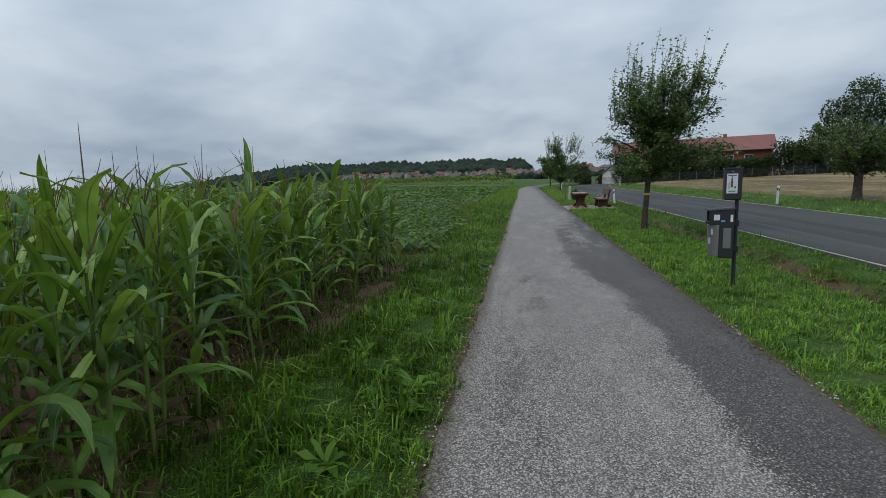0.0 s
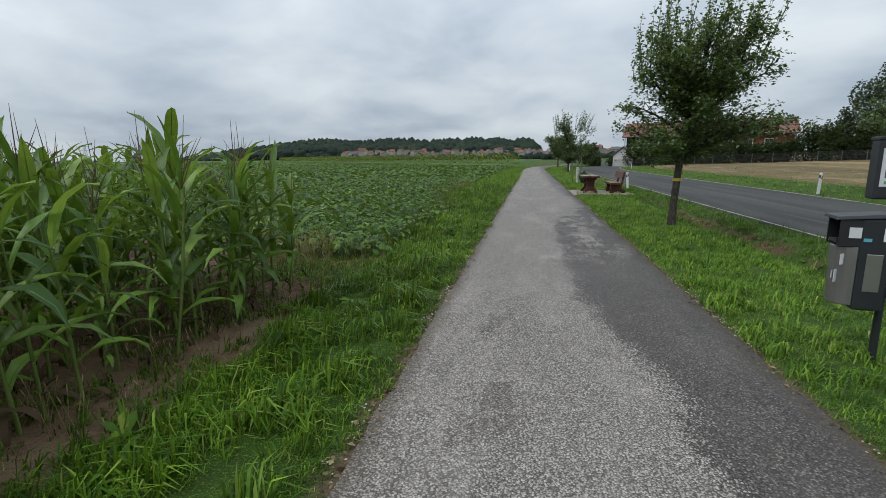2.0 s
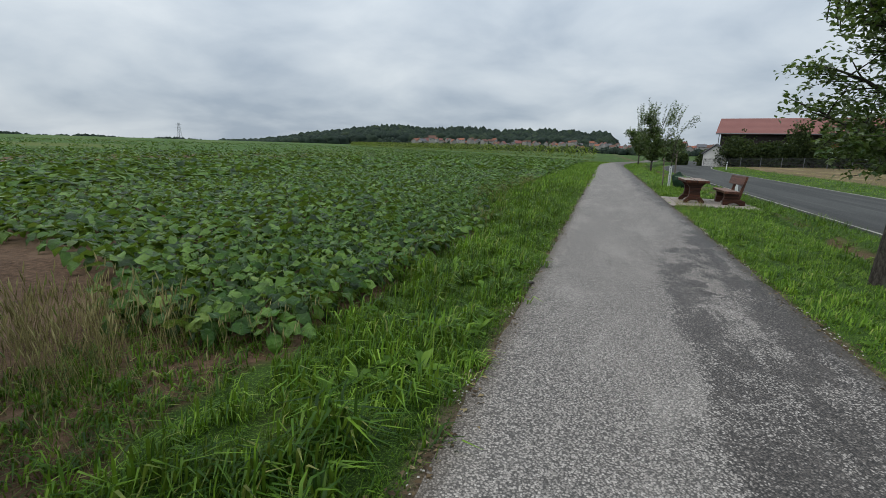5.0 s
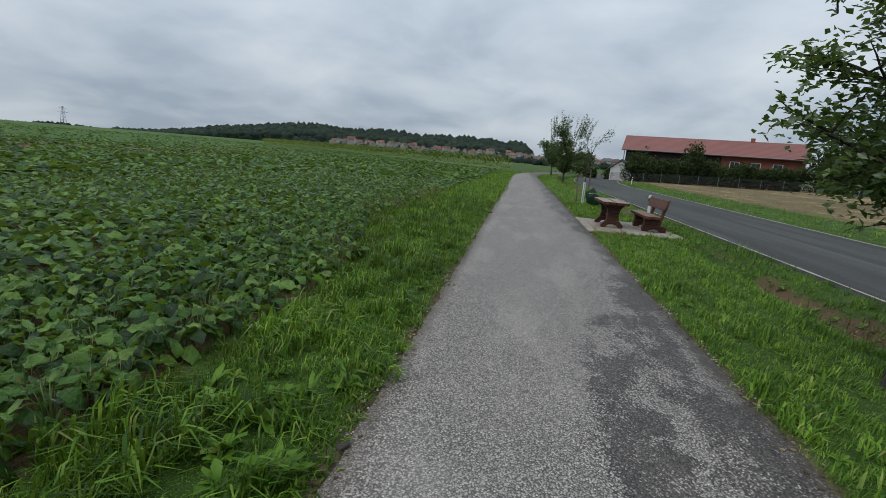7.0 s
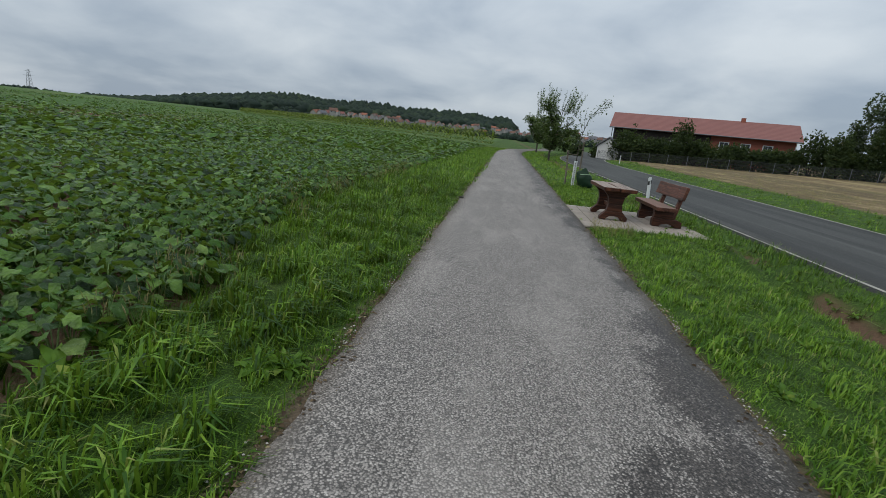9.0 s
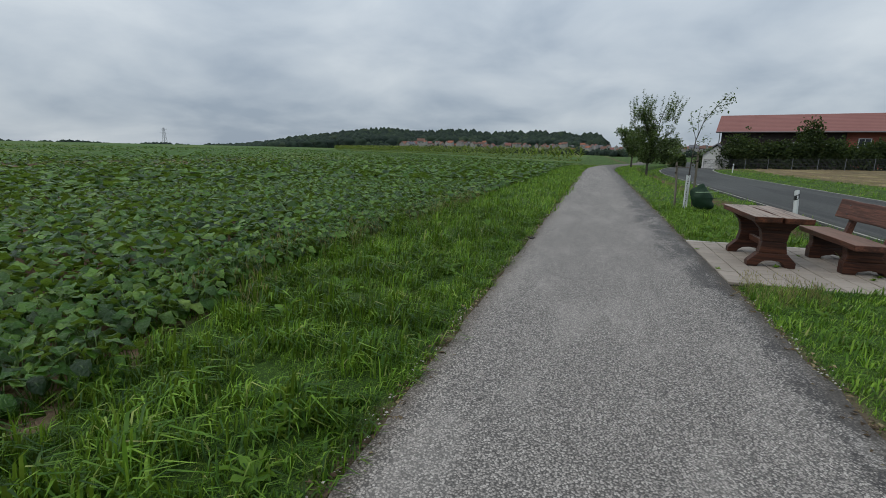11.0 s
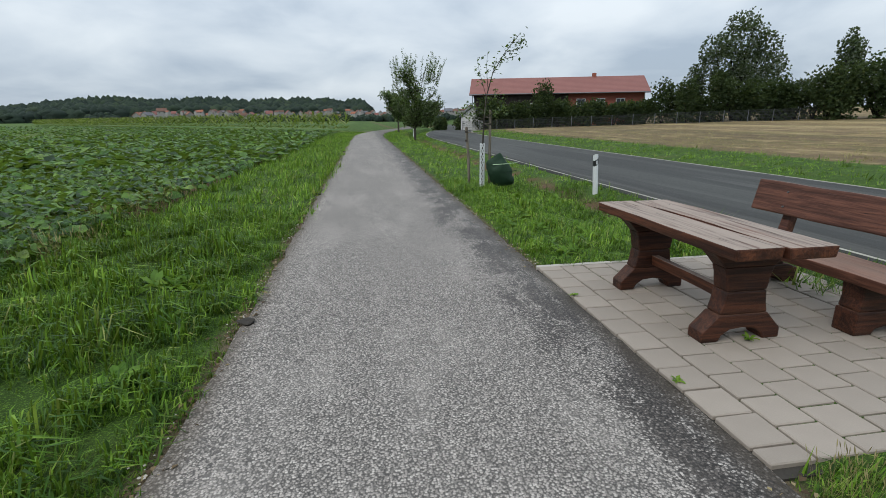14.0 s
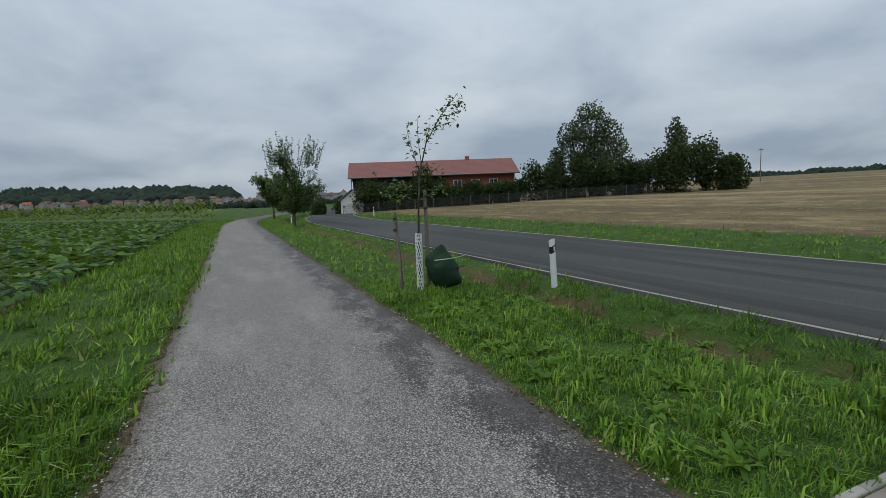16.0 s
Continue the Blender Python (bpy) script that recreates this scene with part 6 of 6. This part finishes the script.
def beet_plant(seed, fine):
    rnd = random.Random(seed)
    out = []
    n = 14 if fine else 7
    base = rnd.uniform(0, 6.28)
    for k in range(n):
        t = k / (n - 1)
        big = rnd.uniform(0.8, 1.15) * (1.0 - 0.30 * t) * (1.0 if fine else 1.15)
        out.append(beet_leaf(rnd, base + k * 2.4, 0.17 - 0.12 * t + rnd.uniform(-0.03, 0.03), 0.13 + 0.15 * t + rnd.uniform(-0.04, 0.04), 0.218 * big, 0.066 * big, rnd.uniform(0.7, 2.8) * (1.15 - 0.5 * t), fine))
    return join_templates(out)


def field_edge(y):
    return -2.87 - 1.3 * smooth01(y, 17.5, 23.0) + 0.14 * noise.noise(Vector((0.0, y * 0.6, 4.0)))


def build_beets():
    random.seed(51)
    np.random.seed(51)
    fine = [beet_plant(k, True) for k in range(10)]
    plain = [beet_plant(50 + k, False) for k in range(8)]
    rough_ = []
    for k in range(8):
        m = leaf_stack([(random.gauss(0, 0.10), random.gauss(0, 0.10), random.uniform(0.12, 0.30)) for _ in range(10)], 0.24, 1.0)
        rough_.append(join_templates([moved(LEAF, q) for q in m]))
    zone = {0: ([], []), 1: ([], []), 2: ([], [])}
    x = -3.05
    while x > -150:
        dist = -x
        step = 0.19 if dist < 9 else 0.23 if dist < 12 else (0.32 if dist < 26 else 0.75 if dist < 60 else 1.6)
        for y in np.arange(9.0, min(strip_y(x) - 1.0, 200.0), step):
            yy = y + np.random.normal(0, 0.04)
            xx = x + np.random.normal(0, 0.04)
            if xx < -4.9 and yy < max(min(11.5 + 0.33 * (-4.9 - xx), 12.7), corner_y(xx) + 0.3) + 0.35 * noise.noise(Vector((xx * 0.9, yy * 0.9, 0))) and not (xx > -5.6 and yy < 10.5):
                continue
            if yy < 10.9 + 0.5 * noise.noise(Vector((xx * 1.3, 0.0, 6.0))) or xx > field_edge(yy) - 0.04:
                continue
            near = math.hypot(xx + 0.5, max(0, yy - 27)) if yy > 27 else -xx
            if near < 5.4 and yy < 31:
                zone[0][0].append(xx), zone[0][1].append(yy)
            elif near < 14:
                if yy > 40 and random.random() < 0.35:
                    continue
                zone[1][0].append(xx), zone[1][1].append(yy)
            elif random.random() < (0.75 if near < 26 else 0.5 if near < 50 else 0.16):
                zone[2][0].append(xx), zone[2][1].append(yy)
        x -= 0.42 if dist < 14 else 0.47 if dist < 26 else (0.75 if dist < 50 else 1.3)
    heap = Heap()
    for z, shapes, s0, s1 in ((0, fine, 0.78, 1.02), (1, plain, 0.85, 1.1), (2, rough_, 1.3, 2.0)):
        px, py = np.array(zone[z][0]), np.array(zone[z][1])
        n = len(px)
        which = np.random.randint(0, len(shapes), n)
        pz = np.array([ground_z(a, b) for a, b in zip(px, py)])
        s = np.random.uniform(s0, s1, n)
        zs = s * (1.0 if z < 2 else 0.56)
        for k in range(len(shapes)):
            q = which == k
            heap.add(shapes[k], transforms(px[q], py[q], pz[q], np.random.uniform(0, 6.28, q.sum()), s[q], np.abs(np.random.normal(0, 0.10, q.sum())), np.random.uniform(0, 6.28, q.sum()), zs[q]))
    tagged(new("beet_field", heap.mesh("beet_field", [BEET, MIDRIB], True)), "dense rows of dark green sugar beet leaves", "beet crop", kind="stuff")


build_beets()


# ---------------------------------------------------------------- grass
def tuft(seed, blades, h, spread, width, flat=False, wind=1.1):
    """A handful of arching blades; most of them bow towards +x."""
    rnd = random.Random(seed)
    verts, faces = [], []
    for _ in range(blades):
        a, r = rnd.uniform(0, 6.28), spread * math.sqrt(rnd.random())
        o = Vector((r * math.cos(a), r * math.sin(a), -0.01))
        b = rnd.gauss(0, wind)
        ln = h * rnd.uniform(0.45, 1.2)
        d = Vector((math.cos(b), math.sin(b), 0))
        side = Vector((-math.sin(b), math.cos(b), 0)) * width * rnd.uniform(0.7, 1.3)
        lean = rnd.uniform(0.15, 1.35)
        p1 = o + d * ln * lean * 0.28 + Vector((0, 0, ln * (0.66 - 0.12 * lean)))
        p2 = o + d * ln * lean * 0.85 + Vector((0, 0, ln * (1.0 - 0.55 * lean)))
        n = len(verts)
        if flat:
            verts += [o - side, o + side, p2]
            faces.append((n, n + 1, n + 2))
            continue
        verts += [o - side, o + side, p1 + side * 0.8, p1 - side * 0.8, p2]
        faces += [(n, n + 1, n + 2, n + 3), (n + 3, n + 2, n + 4)]
    return template(verts, faces)


def spread_tufts(heap, shapes, x, y, s0, s1, slot=None, size=None, spin=0.7):
    n = len(x)
    which = np.random.randint(0, len(shapes), n)
    z = np.array([ground_z(a, b) for a, b in zip(x, y)])
    s = np.random.uniform(s0, s1, n) * (1.0 if size is None else size)
    turn = np.random.normal(0.1, spin, n)
    for k in range(len(shapes)):
        q = which == k
        heap.add(shapes[k], transforms(x[q], y[q], z[q], turn[q], s[q]), slot)


def on_pad(x, y):
    return (x > PAD["x0"] - 0.02) & (x < PAD["x1"] + 0.02) & (y > PAD["y0"] - 0.02) & (y < PAD["y1"] + 0.06)


def build_grass():
    np.random.seed(61)
    random.seed(61)
    lush = [tuft(k, 7, 0.21, 0.055, 0.0056) for k in range(10)]
    short = [tuft(20 + k, 8, 0.12, 0.07, 0.0052, k % 3 > 1) for k in range(8)]
    lowly = [tuft(60 + k, 7, 0.07, 0.07, 0.005, True) for k in range(6)]
    under = [tuft(70 + k, 8, 0.10, 0.10, 0.006, True, 2.0) for k in range(6)]
    clumps = [tuft(80 + k, 9, 0.19, 0.09, 0.007, True) for k in range(6)]
    coarse = [tuft(40 + k, 11, 0.20, 0.17, 0.014, True) for k in range(6)]
    heap = Heap()

    def field(n, x0, x1, y0, y1):
        return np.random.uniform(x0, x1, n), np.random.uniform(y0, y1, n)

    def wave(x, y, f, seat=9.0):
        return np.array([noise.noise(Vector((a * f, b * f, seat))) for a, b in zip(x, y)])

    def patchy(x, y, f, lo):
        return wave(x, y, f) > lo

    def lumps(x, y):
        """Tussocks: how tall the growth stands, place by place."""
        return np.clip(0.90 + 1.15 * wave(x, y, 2.3, 2.0) + 0.75 * wave(x, y, 5.5, 5.0), 0.22, 2.0)

    def sward(shapes, x, y, s0, s1, bright=0.0):
        """Sown in two tints that change from patch to patch, tall on the tussocks."""
        size = lumps(x, y)
        keep = size > np.random.uniform(0.1, 0.6, len(x))
        x, y, size = x[keep], y[keep], size[keep]
        light = wave(x, y, 0.75, 14.0) + np.random.normal(0, 0.16, len(x)) + bright > 0.05
        for slot, q in ((0, ~light), (1, light)):
            spread_tufts(heap, shapes, x[q], y[q], s0, s1, slot, size[q])
    # verge by the field
    x, y = field(17000, -4.4, -1.40, 0.6, 31)
    e = np.array([field_edge(b) + 0.10 - 0.42 * smooth01(b, 16.5, 18.0) - 0.75 * smooth01(-b, -6.5, -3.5) for b in y])
    keep = x > e + np.random.normal(0, 0.10, len(x))
    x, y = x[keep], y[keep]
    inner = x > -1.62
    sward(lush, x[~inner], y[~inner], 0.75, 1.2, -0.10)
    sward(short, x[inner], y[inner], 0.7, 1.2, 0.02)
    x, y = field(13000, -4.4, -1.42, 0.6, 31)
    keep = x > np.array([field_edge(b) + 0.12 for b in y])
    sward(under, x[keep], y[keep], 0.7, 1.2)
    x, y = field(1500, -4.4, -2.9, 0.3, 10.2)
    keep = patchy(x, y, 1.0, -0.1)
    spread_tufts(heap, short, x[keep], y[keep], 0.6, 1.5)
    x, y = field(420, -4.3, -2.9, 9.3, 11.2)
    spread_tufts(heap, short, x, y, 0.6, 1.4, None, None, 2.0)
    # short trodden turf along the path
    x = -1.39 - np.abs(np.random.normal(0, 0.15, 3200))
    y = np.random.uniform(2.0, 46.0, 3200)
    spread_tufts(heap, lowly, x, y, 0.6, 1.2)
    x = 1.41 + np.abs(np.random.normal(0, 0.12, 2200))
    y = np.random.uniform(2.4, 34.0, 2200)
    keep = ~on_pad(x, y)
    spread_tufts(heap, lowly, x[keep], y[keep], 0.6, 1.2, 1)
    x, y = field(5200, -4.6, -1.4, 30, 84)
    keep = x > np.array([field_edge(b) for b in y])
    sward(coarse, x[keep] + np.array([bend(b) for b in y[keep]]), y[keep], 0.7, 1.2, 0.3)
    # verge by the road: mown top, rank growth down the bank in a shadow tint
    x, y = field(9800, 1.46, 3.7, 2.4, 35)
    keep = ~on_pad(x, y)
    sward(short, x[keep], y[keep], 0.75, 1.3, 0.34)
    x, y = field(9000, 1.46, 3.8, 2.4, 35)
    keep = ~on_pad(x, y)
    sward(under, x[keep], y[keep], 0.7, 1.2, 0.4)
    x, y = field(5600, 3.5, 5.92, 4, 36)
    keep = ((np.abs(x - 4.6) > 0.42) | (wave(x + 0.3, y, 0.5) > -0.05) | (np.random.random(len(x)) < 0.22))
    keep &= ~((np.abs(x - 4.6) < 0.45) & (y > 11) & (y < 22) & (np.random.random(len(x)) < 0.8))
    # mostly the dark tint: the ditch's shadow below the lip, painted by blade colour
    sward(clumps, x[keep], y[keep], 0.7, 1.35, -0.45)
    x, y = field(1300, 1.9, 3.9, 3, 34)
    keep = ~on_pad(x, y) & patchy(x, y, 0.6, 0.12)
    sward(lush, x[keep], y[keep], 0.6, 1.0, 0.0)
    x, y = field(4200, 1.5, 5.9, 35, 92)
    sward(coarse, x + np.array([bend(b) for b in y]), y, 0.5, 1.0, 0.5)
    # verge beyond the road
    x, y = field(3600, 12.4, 16.6, 12, 92)
    sward(coarse, x + np.array([bend(b) for b in y]), y, 0.45, 1.0, 0.2)
    # turf against the paving
    for x0, x1, y0, y1, n in ((1.4, 4.0, 23.85, 24.13, 160), (3.86, 4.2, 24.1, 27.3, 150), (1.4, 4.0, 27.26, 27.5, 140)):
        x, y = field(n, x0, x1, y0, y1)
        spread_tufts(heap, short, x, y, 0.5, 0.9)
    # tall unmown edge by sapling and pad
    x, y = field(1500, 1.6, 4.2, 27.5, 34.5)
    sward(lush, x, y, 0.45, 1.0, 0.05)
    tagged(new("verge_grass", heap.mesh("verge_grass", [GRASS, VERGE])), "lush green grass on both verges", "grass", kind="stuff")

    # seeding dry stems along the beet edge and in the soil corner
    stems = []
    for k in range(6):
        rnd = random.Random(900 + k)
        parts = []
        for _ in range(7):
            a, b = rnd.uniform(0, 6.28), rnd.uniform(0, 6.28)
            h = rnd.uniform(0.28, 0.55)
            o = Vector((0.05 * math.cos(a), 0.05 * math.sin(a), 0))
            t = o + Vector((0.28 * h * math.cos(b), 0.28 * h * math.sin(b), h))
            parts.append(tube([o, o.lerp(t, 0.6) + Vector((0, 0, 0.02)), t], [0.0018, 0.0015, 0.001], 3, False))
            d = (t - o).normalized()
            parts.append(tube([t - d * 0.01, t + d * 0.035, t + d * 0.085], [0.002, 0.0065, 0.001], 4, False))
        stems.append(template(*merge(parts)))
    straw = [tuft(1500 + k, 9, 0.16, 0.22, 0.010, True) for k in range(5)]
    heap = Heap()
    x, y = field(420, -4.6, -2.7, 10, 33)
    e = np.array([field_edge(b) for b in y])
    keep = (np.abs(x - e - 0.15) < 0.45) & patchy(x, y, 0.7, -0.05)
    spread_tufts(heap, stems, x[keep], y[keep], 0.5, 0.85)
    x, y = field(90, -4.9, -3.6, 9.7, 10.9)
    spread_tufts(heap, stems, x, y, 0.6, 1.1, None, None, 2.0)
    x, y = field(120, -4.2, -2.8, 0.5, 10.0)
    spread_tufts(heap, stems, x, y, 0.3, 0.7)
    x, y = field(160, -4.6, -3.0, 3.0, 10.4)
    spread_tufts(heap, straw, x, y, 0.35, 0.8, None, None, 3.0)
    x, y = field(60, 1.45, 2.2, 23.2, 24.1)
    spread_tufts(heap, stems, x, y, 0.25, 0.5)
    x, y = field(3600, 16.6, 34, 20, 72)
    keep = (x - 16.4) < np.random.exponential(7.0, len(x)) + 0.2
    spread_tufts(heap, straw, x[keep], y[keep], 0.5, 1.1)
    tagged(new("dry_grass", heap.mesh("dry_grass", [DRYGRASS])), "pale seeding grass stems along the crop edge", "grass", kind="stuff")

    # withered weeds in the ditch
    heap = Heap()
    x = 4.6 + np.random.normal(0, 0.28, 520)
    y = np.random.uniform(8, 22, 520)
    keep = patchy(x, y, 0.6, -0.1)
    spread_tufts(heap, clumps, x[keep], y[keep], 0.7, 1.3)
    tagged(new("ditch_weeds", heap.mesh("ditch_weeds", [LITTER])), "withered brown weeds along the shallow ditch", "weeds", kind="stuff")

    # broad-leaved weeds
    weeds = []
    for k in range(6):
        rnd = random.Random(1200 + k)
        parts = []
        for j in range(9):
            parts.append(weed_leaf(rnd, j * 2.4 + rnd.random(), rnd.uniform(0.12, 0.22), rnd.uniform(0.5, 1.3), rnd.uniform(0.6, 1.6), rnd.uniform(0.02, 0.034)))
        weeds.append(template(*merge(parts)))
    heap = Heap()
    x, y = field(620, -4.0, -1.55, 1.2, 31)
    e = np.array([field_edge(b) for b in y])
    keep = (x > e) & patchy(x, y, 0.9, 0.08)
    spread_tufts(heap, weeds, x[keep], y[keep], 0.45, 1.1, None, None, 3.0)
    x, y = field(520, 1.7, 4.2, 27.6, 33.0)
    keep = patchy(x, y, 0.9, -0.1)
    spread_tufts(heap, weeds, x[keep], y[keep], 0.3, 0.85, None, None, 3.0)
    x, y = field(240, 1.6, 5.4, 3, 24)
    spread_tufts(heap, weeds, x, y, 0.3, 0.6)
    x, y = field(120, 3.7, 5.0, 4, 34)
    spread_tufts(heap, weeds, x, y, 0.35, 0.8)
    tagged(new("verge_weeds", heap.mesh("verge_weeds", [WEED], True)), "bright green dock and dandelion leaves in the grass", "weeds", kind="stuff")

    # weeds growing through the paving
    random.seed(5)
    for px, py, s in ((2.22, 25.3, 0.36), (3.35, 25.15, 0.36), (3.2, 24.95, 0.32), (2.85, 26.35, 0.26), (3.6, 24.9, 0.3), (1.40, 26.35, 0.28), (1.40, 24.9, 0.28)):
        heap = Heap()
        heap.add(weeds[random.randrange(6)], transforms(np.array([0.0]), np.array([0.0]), np.array([0.0]), np.array([random.uniform(0, 6)]), np.array([s])))
        heap.add(short[0], transforms(np.array([0.0]), np.array([0.02]), np.array([0.0]), np.array([1.0]), np.array([s])))
        w = new("paving_weed", heap.mesh("paving_weed", [WEED], True))
        w.matrix_world = pose(px, py, PAD["z"] - 0.004)
        tagged(w, "small green weed growing out of the paving joints", "weed", "paving weeds")


build_grass()


# ---------------------------------------------------------------- leaf litter and grit along the path
def build_litter():
    random.seed(81)
    np.random.seed(81)
    spots = []
    for side in (-1, 1):
        for _ in range(3200):
            y = random.uniform(1.5, 46.0)
            if side > 0 and PAD["y0"] < y < PAD["y1"]:
                continue
            wander = 0.05 * noise.noise(Vector((side * 3.0, y * 0.9, 0.0)))
            spots.append((side * (1.36 + wander - random.gauss(-0.005, 0.055)), y, random.uniform(0.004, 0.014)))
    heap = Heap()
    p = np.array(spots)
    n = len(p)
    heap.add(LEAF, transforms(p[:, 0], p[:, 1], p[:, 2], np.random.uniform(0, 6.28, n), np.random.uniform(0.015, 0.055, n), np.random.uniform(-0.3, 0.3, n), np.random.uniform(0, 6.28, n)))
    stone = template([(0.5, 0, 0.1), (0, 0.45, 0.05), (-0.5, 0, 0.1), (0, -0.42, 0.08), (0.05, 0.04, 0.42)], [(0, 1, 4), (1, 2, 4), (2, 3, 4), (3, 0, 4)])
    k = 2600
    side = np.random.choice((-1.0, 1.0), k)
    gx, gy = side * (1.365 + np.abs(np.random.normal(0, 0.06, k))), np.random.uniform(1.5, 34.0, k)
    free = ~((side > 0) & (gy > PAD["y0"]) & (gy < PAD["y1"]))
    patch = np.array([noise.noise(Vector((a * 3, b * 0.8, 1.0))) for a, b in zip(side, gy)])
    q = free & (patch > -0.05)
    heap.add(stone, transforms(gx[q], gy[q], np.full(q.sum(), 0.002), np.random.uniform(0, 6.28, q.sum()), np.random.uniform(0.008, 0.026, q.sum())), 1)
    tagged(new("path_litter", heap.mesh("path_litter", [LITTER, CURB])), "brown leaf litter and crumbs along the path's edges", "litter", kind="stuff")


build_litter()

# ---------------------------------------------------------------- clods on the path's edge
def build_clods():
    random.seed(71)
    for x, y, r in ((-1.33, 26.3, 0.045), (-1.37, 33.0, 0.045), (-1.36, 13.6, 0.028), (-1.36, 47.0, 0.06)):
        bm = bmesh.new()
        bmesh.ops.create_icosphere(bm, subdivisions=3, radius=r)
        for v in bm.verts:
            k = 1 + 0.8 * noise.noise(v.co * 26 + Vector((x, y, 0)) * 3)
            v.co = Vector((v.co.x * k * 1.3, v.co.y * k * 1.2, v.co.z * k * 0.45))
        me = bpy.data.meshes.new("soil_clod")
        bm.to_mesh(me)
        bm.free()
        me.materials.append(JOINT)
        c = new("soil_clod", me)
        c.matrix_world = pose(x, y, 0.012 + r * 0.25)
        tagged(c, "dark clump of soil on the path's edge", "soil clod", "soil clods")


build_clods()
